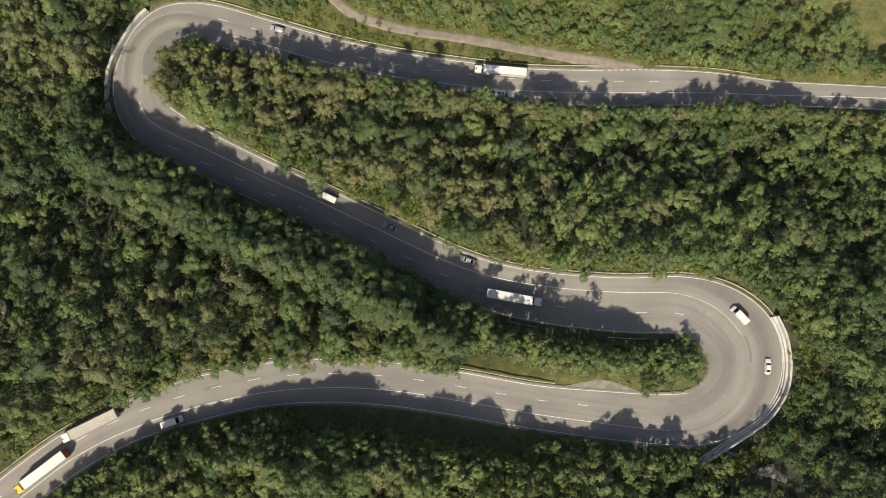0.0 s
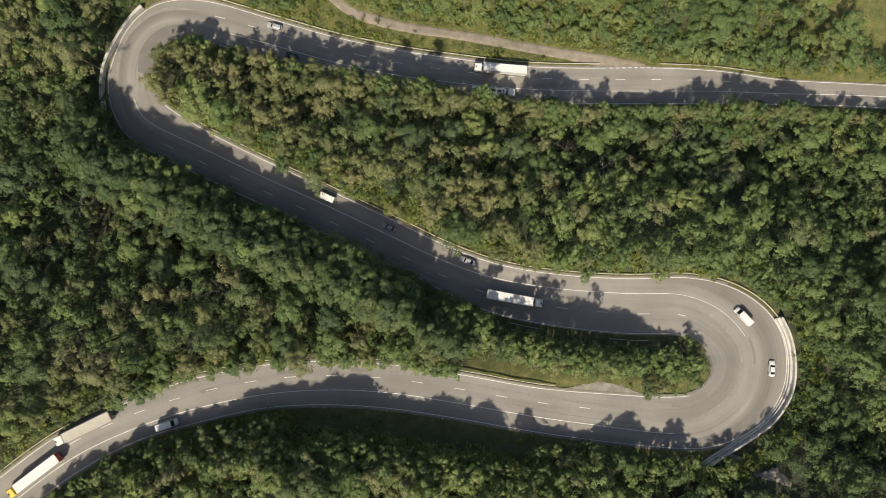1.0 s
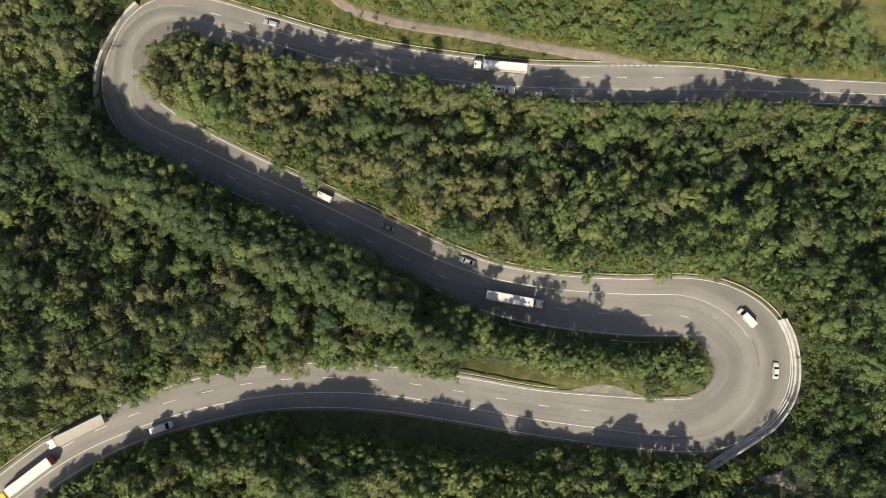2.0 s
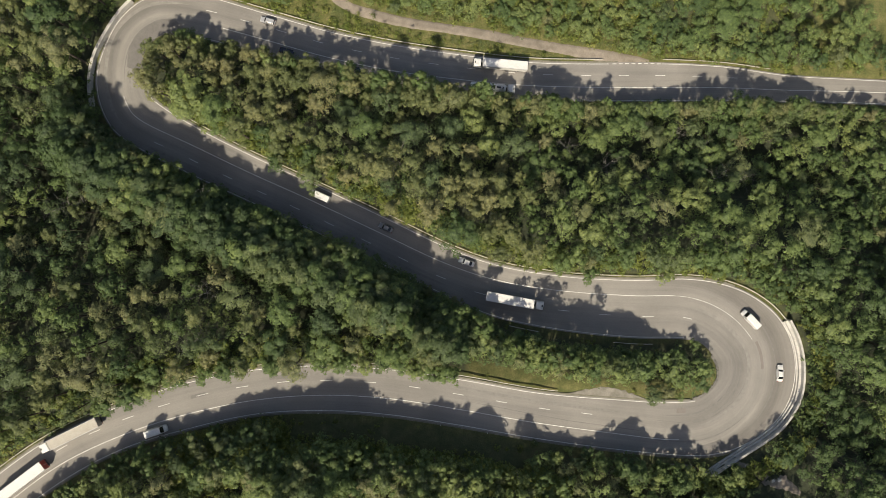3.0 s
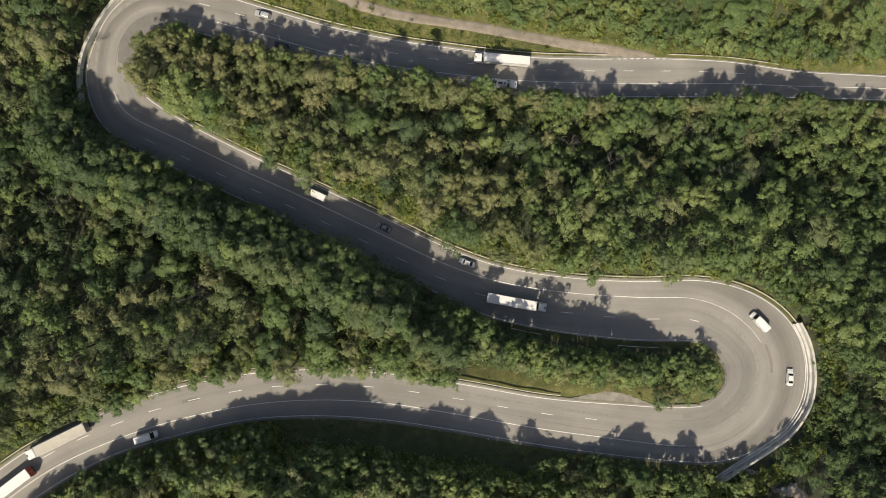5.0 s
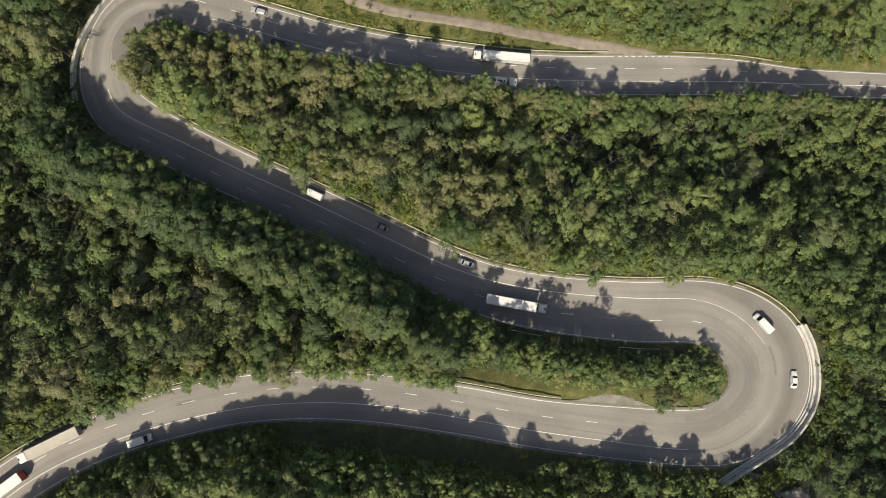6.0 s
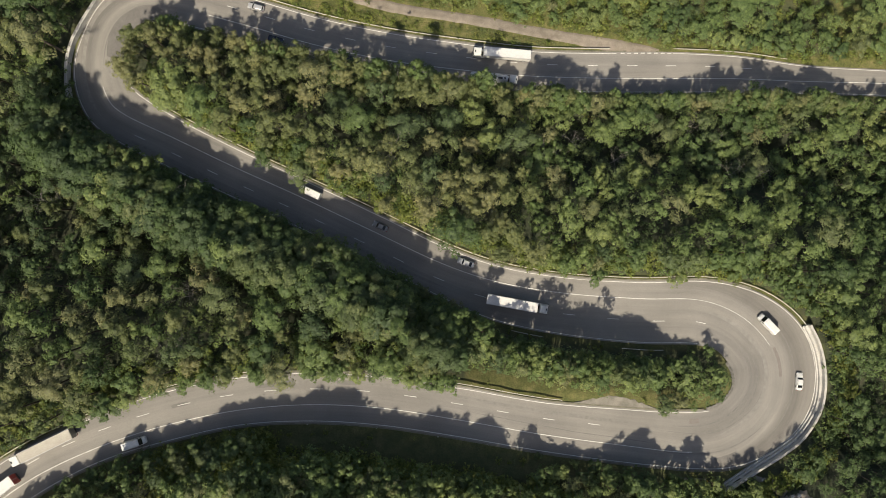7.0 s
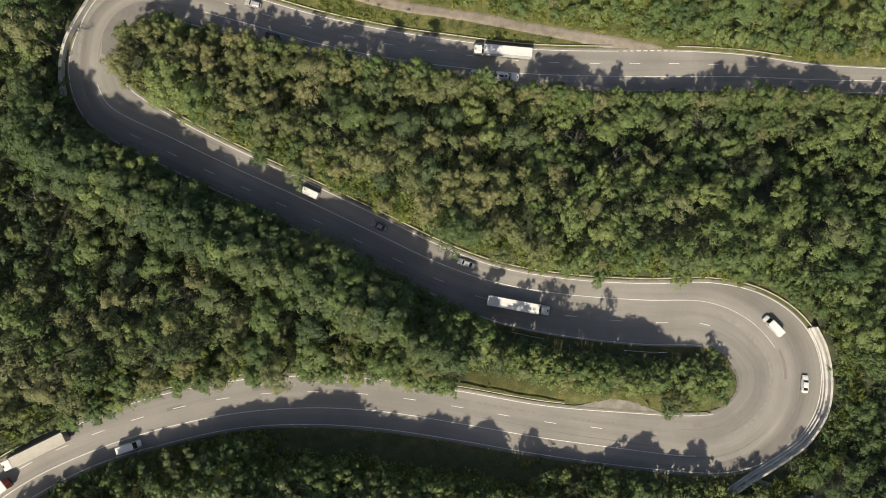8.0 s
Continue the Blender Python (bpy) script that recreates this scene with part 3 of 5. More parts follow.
def delineator():
    thing = tagged(new("delineator_post"), "white plastic delineator post with a black band", "post", "delineator posts beside the road")
    part("post", box(-0.06, 0.06, -0.05, 0.05, -0.4, 1.0, 0.02), POST_WHITE, thing)
    part("band", box(-0.064, 0.064, -0.054, 0.054, 0.68, 0.86, 0.01), POST_BLACK, thing, "black band")
    part("reflector", box(-0.072, -0.06, -0.025, 0.025, 0.7, 0.84), REFLECTOR, thing, "orange reflector")
    return thing


first = delineator()
spots = [(s, 1, 0.75) for s in (545, 556, 570, 583, 596, 612, 630, 650, 672)] + [(s, -1, 0.8) for s in (330, 350, 370, 392)] + [(s, 1, 0.8) for s in (70, 95, 120, 145)]
for i, (s, side, out) in enumerate(spots):
    x, y, z = on_road(s, edge(s, side, out))
    m = pose(x, y, z - 0.1, 0, 0, math.degrees(np.interp(s, S, heading)))
    if i:
        copy_thing(first, m)
    else:
        first_pose = m
first.matrix_basis = first_pose


# ---- vehicles ----
WHITE = mottled("white_paint", (0.54, 0.54, 0.52), (0.64, 0.64, 0.62), 0.8, 0.4, 0.02, 0.001)
CANVAS = mottled("trailer_canvas", (0.55, 0.54, 0.52), (0.62, 0.61, 0.585), 0.5, 0.6, 0.06, 0.01)
CREAM = mottled("cream_canvas", (0.32, 0.295, 0.25), (0.39, 0.365, 0.31), 0.5, 0.6, 0.15, 0.02)
SILVER = mottled("silver_paint", (0.42, 0.42, 0.42), (0.50, 0.50, 0.50), 1.0, 0.3, 0.02, 0.001, 0.4)
GREY_PAINT = mottled("grey_paint", (0.17, 0.17, 0.17), (0.22, 0.22, 0.22), 1.0, 0.3, 0.02, 0.001, 0.3)
NAVY = mottled("dark_blue_paint", (0.012, 0.016, 0.03), (0.02, 0.026, 0.045), 1.0, 0.25, 0.02, 0.001)
YELLOW = mottled("yellow_paint", (0.55, 0.36, 0.05), (0.62, 0.42, 0.07), 1.0, 0.35, 0.02, 0.001)
RED = mottled("red_paint", (0.28, 0.035, 0.03), (0.36, 0.05, 0.04), 1.0, 0.4, 0.02, 0.001)
STEEL = mottled("tank_steel", (0.56, 0.56, 0.56), (0.68, 0.68, 0.67), 0.8, 0.35, 0.03, 0.002, 0.35)
GLASS = material("dark_glass", (0.012, 0.014, 0.017), 0.08)
RUBBER = mottled("rubber", (0.018, 0.018, 0.018), (0.03, 0.03, 0.03), 4.0, 0.85)
RIM = material("rim", (0.45, 0.45, 0.46), 0.35, 0.8)
CHASSIS = mottled("chassis", (0.03, 0.03, 0.032), (0.055, 0.055, 0.055), 2.0, 0.7)
LAMP_GLASS = material("lamp_glass", (0.62, 0.63, 0.64), 0.12)
LAMP_RED = material("tail_lamp", (0.25, 0.012, 0.012), 0.2)


def cylinder(x, y0, y1, z, r, n=16):
    bm = bmesh.new()
    bmesh.ops.create_cone(bm, cap_ends=True, segments=n, radius1=r, radius2=r, depth=abs(y1 - y0), matrix=Matrix.Translation((x, (y0 + y1) / 2, z)) @ Matrix.Rotation(math.pi / 2, 4, "X"))
    return bm


def wheel(parent, x, y, r, w):
    tyre = part("wheel", cylinder(x, y - w / 2, y + w / 2, r, r), RUBBER, parent)
    out = 1 if y > 0 else -1
    part("rim", cylinder(x, y + out * (w / 2 - 0.03), y + out * (w / 2 + 0.012), r, r * 0.58), RIM, tyre, "steel rim")


def panel(points, thick=0.02):
    """A flat plate through the corner points, thickened along its normal."""
    bm = bmesh.new()
    p = [Vector(q) for q in points]
    n = (p[1] - p[0]).cross(p[2] - p[0]).normalized() * thick
    a, b = [bm.verts.new(q) for q in p], [bm.verts.new(q + n) for q in p]
    bm.faces.new(a[::-1])
    bm.faces.new(b)
    for i in range(len(p)):
        j = (i + 1) % len(p)
        bm.faces.new((a[i], a[j], b[j], b[i]))
    return bm


def car(paint, label, length=4.4, width=1.78, tall=1.46, wagon=0.0):
    thing = tagged(new("car"), label, "car", "cars on the road")
    L, w = length / 2, width / 2
    part("body", loft([(-L, w * 0.58, w * 0.52, 0.42, 0.74), (-L + 0.07, w * 0.76, w * 0.70, 0.34, 0.86), (-L + 0.2, w * 0.89, w * 0.82, 0.28, 0.93), (-L + 0.45, w * 0.97, w * 0.90, 0.24, 0.96), (-L * 0.6, w, w * 0.93, 0.2, 0.98), (0, w, w * 0.94, 0.18, 0.98), (L * 0.42, w, w * 0.92, 0.2, 0.96), (L * 0.76, w * 0.97, w * 0.86, 0.24, 0.85), (L - 0.28, w * 0.88, w * 0.77, 0.28, 0.75), (L - 0.1, w * 0.72, w * 0.62, 0.33, 0.67), (L, w * 0.48, w * 0.40, 0.40, 0.58)], 0.16), paint, thing)
    back = -L * (0.72 + 0.2 * wagon)
    rear = -L * (0.38 + 0.4 * wagon)
    cabin = loft([(back, w * 0.84, w * 0.8, 0.93, 0.99), (rear, w * 0.9, w * 0.68, 0.93, tall - 0.03), (-0.1, w * 0.92, w * 0.72, 0.93, tall), (L * 0.2, w * 0.92, w * 0.72, 0.93, tall - 0.05), (L * 0.46, w * 0.88, w * 0.82, 0.93, 0.985)], 0.12)
    part("cabin", cabin, paint, thing)
    k = 0.012
    part("windscreen", panel([(L * 0.43, -w * 0.76, 1.0 + k), (L * 0.43, w * 0.76, 1.0 + k), (L * 0.235, w * 0.6, tall - 0.1 + k), (L * 0.235, -w * 0.6, tall - 0.1 + k)]), GLASS, thing, "dark windscreen")
    part("rear_window", panel([(back * 0.97, w * 0.7, 1.02 + k), (back * 0.97, -w * 0.7, 1.02 + k), (rear * 1.05, -w * 0.58, tall - 0.08 + k), (rear * 1.05, w * 0.58, tall - 0.08 + k)]), GLASS, thing, "dark rear window")
    for sgn in (1, -1):
        pts = [(L * 0.36, sgn * w * 0.905, 1.02), (rear * 1.35, sgn * w * 0.905, 1.02), (rear, sgn * w * 0.76, tall - 0.12), (L * 0.2, sgn * w * 0.78, tall - 0.12)]
        part("side_window", panel(pts if sgn < 0 else pts[::-1]), GLASS, thing, "dark side windows")
        part("mirror", box(L * 0.33, L * 0.40, sgn * (w + 0.08) - 0.09, sgn * (w + 0.08) + 0.09, 0.98, 1.1, 0.02), paint, thing)
        part("headlight", box(L - 0.26, L - 0.05, sgn * w * 0.66 - 0.16, sgn * w * 0.66 + 0.16, 0.56, 0.7, 0.03), LAMP_GLASS, thing, "clear headlight")
        part("tail_light", box(-L - 0.005, -L + 0.12, sgn * w * 0.7 - 0.14, sgn * w * 0.7 + 0.14, 0.66, 0.82, 0.02), LAMP_RED, thing, "red tail light")
        for x in (-L * 0.6, L * 0.62):
            wheel(thing, x, sgn * (w - 0.1), 0.32, 0.22)
    return thing


def van(paint, label, length=5.6, width=2.0, tall=2.45):
    thing = tagged(new("van"), label, "van", "vans on the road")
    L, w = length / 2, width / 2
    part("body", loft([(-L, w * 0.96, w * 0.9, 0.35, tall - 0.06), (-L + 0.1, w, w * 0.93, 0.3, tall), (L * 0.25, w, w * 0.93, 0.3, tall), (L * 0.45, w, w * 0.88, 0.3, tall - 0.12), (L * 0.68, w, w * 0.88, 0.3, 1.42), (L * 0.86, w * 0.95, w * 0.82, 0.34, 1.18), (L * 0.96, w * 0.80, w * 0.68, 0.37, 1.02), (L, w * 0.56, w * 0.46, 0.42, 0.86)], 0.2), paint, thing)
    part("windscreen", panel([(L * 0.69, -w * 0.8, 1.42), (L * 0.69, w * 0.8, 1.42), (L * 0.46, w * 0.74, tall - 0.16), (L * 0.46, -w * 0.74, tall - 0.16)], 0.03), GLASS, thing, "dark windscreen")
    for x in (-L * 0.8, -L * 0.55, -L * 0.3, -L * 0.05):
        part("roof_rib", box(x - 0.03, x + 0.03, -w * 0.7, w * 0.7, tall - 0.01, tall + 0.015), paint, thing)
    for sgn in (1, -1):
        pts = [(L * 0.62, sgn * w * 1.0, 1.4), (L * 0.28, sgn * w * 1.0, 1.4), (L * 0.28, sgn * w * 0.95, 2.0), (L * 0.48, sgn * w * 0.95, 2.0)]
        part("side_window", panel(pts if sgn < 0 else pts[::-1]), GLASS, thing, "dark cab window")
        part("mirror", box(L * 0.58, L * 0.64, sgn * (w + 0.14) - 0.1, sgn * (w + 0.14) + 0.1, 1.35, 1.62, 0.02), CHASSIS, thing, "black wing mirror")
        part("headlight", box(L - 0.3, L - 0.04, sgn * w * 0.66 - 0.15, sgn * w * 0.66 + 0.15, 0.72, 0.9, 0.03), LAMP_GLASS, thing, "clear headlight")
        for x in (-L * 0.58, L * 0.64):
            wheel(thing, x, sgn * (w - 0.12), 0.35, 0.24)
    return thing


def tractor(thing, paint, x0, deflector=True):
    """The cab of a lorry, with its front at x0 + 2.3."""
    w = 1.22
    part("cab", loft([(x0, w, w * 0.97, 0.9, 2.95), (x0 + 0.2, w, w * 0.97, 0.6, 3.05), (x0 + 1.7, w, w * 0.97, 0.45, 2.95), (x0 + 2.15, w, w * 0.92, 0.4, 2.6), (x0 + 2.3, w * 0.97, w * 0.88, 0.4, 1.7)], 0.16), paint, thing)
    part("windscreen", panel([(x0 + 2.31, -w * 0.86, 1.65), (x0 + 2.31, w * 0.86, 1.65), (x0 + 2.17, w * 0.84, 2.5), (x0 + 2.17, -w * 0.84, 2.5)], 0.02), GLASS, thing, "dark windscreen")
    if deflector:
        part("air_deflector", loft([(x0 + 0.1, w * 0.85, w * 0.8, 2.95, 3.75), (x0 + 0.6, w * 0.85, w * 0.78, 2.95, 3.6), (x0 + 1.5, w * 0.8, w * 0.7, 2.95, 3.08)], 0.12), paint, thing)
    part("roof_hatch", box(x0 + 1.15 + 0.45, x0 + 1.15 + 0.75, -0.28, 0.28, 2.95, 3.06, 0.03), GLASS, thing, "dark roof hatch")
    part("front_chassis", box(x0 - 2.6, x0 + 1.9, -0.45, 0.45, 0.55, 0.95, 0.03), CHASSIS, thing)
    for sgn in (1, -1):
        part("mirror", box(x0 + 1.95, x0 + 2.1, sgn * (w + 0.18) - 0.1, sgn * (w + 0.18) + 0.1, 1.75, 2.5, 0.03), CHASSIS, thing, "black wing mirror")
        part("fuel_tank", box(x0 - 1.0, x0 - 0.1, sgn * 0.95 - 0.28, sgn * 0.95 + 0.28, 0.45, 1.0, 0.12), STEEL, thing)
        wheel(thing, x0 + 1.35, sgn * 1.05, 0.5, 0.32)
        wheel(thing, x0 - 1.75, sgn * 0.95, 0.5, 0.55)


def semi_truck(cab_paint, cover, rear_paint, label, deflector=True):
    thing = tagged(new("articulated_truck"), label, "truck", "trucks on the road")
    front = 5.95
    tractor(thing, cab_paint, front, deflector)
    w, r0, r1 = 1.275, -8.25, 5.35
    part("trailer_body", box(r0 + 0.06, r1, -w, w, 1.15, 3.96, 0.06), cover, thing, "box trailer cover")
    bm = bmesh.new()
    for i in range(14):
        x = r0 + 0.5 + i * 1.0
        box(x - 0.03, x + 0.03, -w + 0.05, w - 0.05, 3.95, 3.966, 0, bm)
    part("roof_bow", bm, cover, thing)
    for sgn in (1, -1):
        part("roof_rail", box(r0 + 0.05, r1, sgn * w - 0.05, sgn * w + 0.05, 3.84, 4.0, 0.02), SILVER, thing, "aluminium roof rail")
        part("side_skirt", box(-4.2, 1.5, sgn * (w - 0.04) - 0.02, sgn * (w - 0.04) + 0.02, 0.5, 1.05), CHASSIS, thing)
        part("rear_door", box(r0, r0 + 0.055, sgn * 0.64 - 0.6, sgn * 0.64 + 0.6, 1.2, 3.85, 0.01), rear_paint, thing, "rear door leaf")
        part("tail_light", box(r0 - 0.03, r0 + 0.03, sgn * 1.0 - 0.2, sgn * 1.0 + 0.2, 0.85, 1.0), LAMP_RED, thing, "red tail light")
        for x in (-6.6, -5.3, -4.0):
            wheel(thing, x, sgn * 1.0, 0.5, 0.4)
    part("trailer_chassis", box(r0 + 0.1, r1 - 0.4, -0.5, 0.5, 0.8, 1.14, 0.02), CHASSIS, thing)
    part("underrun_bar", box(r0, r0 + 0.12, -1.1, 1.1, 0.45, 0.6, 0.02), CHASSIS, thing)
    return thing


def tank_truck(label):
    thing = tagged(new("tank_truck"), label, "truck", "trucks on the road")
    tractor(thing, WHITE, 4.6, False)
    bm = bmesh.new()
    rings = []
    for x, r in ((-6.9, 0.55), (-6.75, 0.95), (-6.55, 1.08), (3.6, 1.08), (3.8, 0.95), (3.95, 0.55)):
        rings.append([bm.verts.new((x, r * 1.12 * math.cos(a), 2.2 + r * math.sin(a))) for a in np.linspace(0, 2 * math.pi, 24, endpoint=False)])
    for a, b in zip(rings, rings[1:]):
        for i in range(24):
            bm.faces.new((a[i], a[(i + 1) % 24], b[(i + 1) % 24], b[i]))
    bm.faces.new(rings[0][::-1])
    bm.faces.new(rings[-1])
    bmesh.ops.recalc_face_normals(bm, faces=bm.faces)
    part("tank", bm, STEEL, thing, "bright steel tank barrel")
    part("walkway", box(-6.2, 3.3, -0.28, 0.28, 3.27, 3.33), CHASSIS, thing, "dark top walkway")
    for x in (-5.2, -3.2, -1.2, 0.8, 2.6):
        bm = bmesh.new()
        bmesh.ops.create_cone(bm, cap_ends=True, segments=14, radius1=0.27, radius2=0.24, depth=0.2, matrix=Matrix.Translation((x, 0, 3.42)))
        part("manhole", bm, STEEL, thing, "round manhole cover")
    for sgn in (1, -1):
        part("top_rail", box(-6.2, 3.3, sgn * 0.55 - 0.025, sgn * 0.55 + 0.025, 3.3, 3.5), ZINC, thing)
        for x in (-5.9, -4.6, -3.3):
            wheel(thing, x, sgn * 1.0, 0.5, 0.4)
    part("tank_chassis", box(-6.8, 4.4, -0.55, 0.55, 0.75, 1.15, 0.02), CHASSIS, thing)
    return thing


def park(thing, s, lateral, uphill=True):
    x, y, z = on_road(s, lateral, 0.014)
    h = math.degrees(np.interp(s, S, heading))
    slope = math.degrees(math.atan(GRADE))
    thing.matrix_world = pose(x, y, z, 0, 0, h) @ pose(0, 0, 0, 0, -slope if uphill else -slope, 0) @ pose(0, 0, 0, 0, 0, 0 if uphill else 180)
    return thing


park(semi_truck(WHITE, CANVAS, SILVER, "white articulated truck with a white box trailer"), 155.5, -5.2)
park(tank_truck("steel tank truck with a white cab in tree shade"), 157.2, 1.9, False)
park(car(SILVER, "silver estate car driving in the outer lane", 4.6, 1.8, 1.5, 1.0), 227.7, -5.6)
park(car(NAVY, "dark blue saloon car in tree shade"), 220.0, 1.7, False)
park(car(NAVY, "dark blue hatchback in tree shade", 4.1, 1.75, 1.48, 0.7), 199.5, 1.9, False)
park(van(WHITE, "white panel van in the shade of trees", 6.2, 2.05, 2.5), 355.5, 2.3, False)
park(car(GREY_PAINT, "grey saloon car in the shade of trees"), 376.8, 2.1, False)
park(car(SILVER, "silver saloon car half in the sun", 4.7), 402.3, 2.5, False)
park(semi_truck(WHITE, CANVAS, SILVER, "white articulated truck with a pale trailer dappled by shade"), 418.3, -4.6)
park(van(WHITE, "white panel van on the sunny hairpin", 6.0), 483.3, 2.9, False)
park(car(WHITE, "white saloon car on the sunny hairpin", 4.6), 497.3, 5.4, False)
park(semi_truck(WHITE, CREAM, GREY_PAINT, "articulated truck with a cream canvas trailer", False), 693.6, -5.6)
park(semi_truck(YELLOW, CANVAS, RED, "articulated truck with yellow cab and red rear doors"), 710.3, -1.9)
park(van(WHITE, "white panel van in the shade of trees", 5.8), 673.5, 1.9, False)


# ---- small things beside the road ----
def boulder(x, y, size, seed):
    bm = bmesh.new()
    bmesh.ops.create_icosphere(bm, subdivisions=3, radius=size)
    for v in bm.verts:
        v.co *= 1 + 0.45 * noise.noise(v.co * (1.3 / size) + Vector((seed, 0, 0)))
        v.co.z *= 0.6
    thing = part("boulder", bm, CONCRETE, None)
    thing.location = (x, y, height(x, y) + 0.15 * size)
    return tagged(thing, "pale weathered boulder beside the road" if y > 0 else "pale broken rock on bare earth", "rock", "rocks by the road")


for i, (x, y, size) in enumerate(((-72.6, 39.4, 0.9), (-71.2, 38.4, 0.6), (-71.9, 40.6, 0.45), (-73.4, 40.3, 0.35), (87.2, -61.2, 0.6), (88.8, -62.4, 0.45), (86.2, -61.9, 0.4), (90.4, -62.2, 0.5), (83.0, -59.6, 0.35))):
    boulder(x, y, size, i * 3.7)

marker = tagged(new("marker_post"), "yellow marker post at the end of the wall", "post")
part("post", box(-0.09, 0.09, -0.09, 0.09, -0.4, 1.7, 0.03), YELLOW, marker)
part("cap", box(-0.13, 0.13, -0.13, 0.13, 1.7, 1.82, 0.03), WHITE, marker, "white cap")
marker.matrix_world = pose(69.3, -60.3, height(69.3, -60.3))
notice = tagged(new("notice_board"), "small cream board on two posts in the wood", "sign")
part("board", box(-0.45, 0.45, -0.03, 0.03, 1.0, 1.4, 0.01), CREAM, notice)
for sx in (-0.4, 0.4):
    part("post", box(sx - 0.04, sx + 0.04, -0.11, -0.031, -0.4, 1.5, 0.01), POST, notice)
notice.matrix_world = pose(-105.6, 61.5, height(-105.6, 61.5), -55, 0, 10)


# ---- trees ----
rng = np.random.default_rng(11)


def unit(rand, n):
    d = rand.normal(size=(n, 3))
    return d / np.linalg.norm(d, axis=1)[:, None]


def sprays(centres, normals, axis, size, aspect, rand):
    """Three-cornered leaf sprays, one island each, long along the axis."""
    n = len(centres)
    v = np.cross(normals, axis)
    v /= np.linalg.norm(v, axis=1)[:, None] + 1e-9
    u = np.cross(v, normals)
    su = (size * rand.uniform(0.65, 1.4, n))[:, None]
    skew = rand.uniform(-0.5, 0.5, n)[:, None]
    q = np.stack([centres - u * su * 0.6 - v * su * aspect, centres + u * su + v * su * aspect * skew, centres - u * su * 0.6 + v * su * aspect], 1)
    return q.reshape(-1, 3)


SHAPE = {  # boughs, clumps on each, crown radius, foot and top of the crown, bough size, clump size, leaf size, leaf shape
    "broadleaf": (9, 6, 0.240, 0.22, 0.97, 0.48, 0.195, 0.0215, 0.55),
    "olive": (10, 6, 0.245, 0.24, 0.96, 0.44, 0.190, 0.0205, 0.46),
    "pine": (14, 6, 0.190, 0.36, 0.99, 0.38, 0.200, 0.0215, 0.34),
    "sapling": (6, 5, 0.34, 0.04, 0.95, 0.44, 0.200, 0.034, 0.60),
    "bush": (4, 5, 0.62, 0.10, 0.85, 0.50, 0.230, 0.085, 0.60),
}


def crown(kind, seed, leaves, fineness=1.0):
    """Leaf corners of a crown for a tree 1 high, with its foot at the origin: boughs, clumps on the boughs, leaves on the clumps."""
    rand = np.random.default_rng(seed)
    boughs, each, r, low, top, bough, clump, size, aspect = SHAPE[kind]
    i = np.arange(boughs)
    h = (i + rand.uniform(0.1, 0.9, boughs)) / boughs
    a = i * 2.39996 + rand.uniform(-0.4, 0.4, boughs)
    if kind == "pine":
        wide = r * (1.0 - 0.80 * h) * rand.uniform(0.55, 1.0, boughs)
    else:
        wide = r * 0.74 * np.sqrt(np.maximum(0.02, 1 - h**2)) * rand.uniform(0.6, 1.1, boughs)
    rise = low + (top - low) * (0.16 + 0.70 * h) + rand.uniform(-0.03, 0.03, boughs)
    centre = np.c_[wide * np.cos(a), wide * np.sin(a), rise]
    big = r * bough * rand.uniform(0.65, 1.3, boughs) * (1 - 0.2 * h)
    way = unit(rand, boughs * each)
    way[:, 2] = np.abs(way[:, 2] + 0.25) - 0.12
    way /= np.linalg.norm(way, axis=1)[:, None]
    host = np.repeat(i, each)
    if kind == "pine":  # fans of needles along each branch
        out = np.c_[np.cos(a), np.sin(a), np.full(boughs, 0.25)][host]
        spot = centre[host] + out * (rand.uniform(-1.0, 1.15, len(host)) * big[host])[:, None] + way * (0.5 * big[host])[:, None] * np.array([1, 1, 0.5])
    else:
        spot = centre[host] + way * (big[host] * rand.uniform(0.55, 1.12, len(host)))[:, None] * np.array([1, 1, 0.8])
    small = r * clump * rand.uniform(0.55, 1.5, len(host))
    weight = small**2 * (0.5 + h[host])
    pick = rand.choice(len(host), leaves, p=weight / weight.sum())
    d = unit(rand, leaves) + 0.4 * way[pick] + np.array([0, 0, 0.5])
    d /= np.linalg.norm(d, axis=1)[:, None]
    shell = rand.uniform(0.62, 1.12, leaves) + (rand.random(leaves) < 0.12) * rand.uniform(0.0, 0.9, leaves)
    pos = spot[pick] + d * (small[pick] * shell)[:, None] * np.array([1, 1, 0.72])
    facing = 1.0 * d + 0.35 * way[pick] + 0.14 * rand.normal(size=d.shape) + np.array([0, 0, 0.3])
    facing /= np.linalg.norm(facing, axis=1)[:, None]
    axis = d + 0.35 * rand.normal(size=d.shape) if kind == "pine" else rand.normal(size=d.shape)
    return sprays(pos, facing, axis, size * fineness, aspect, rand)


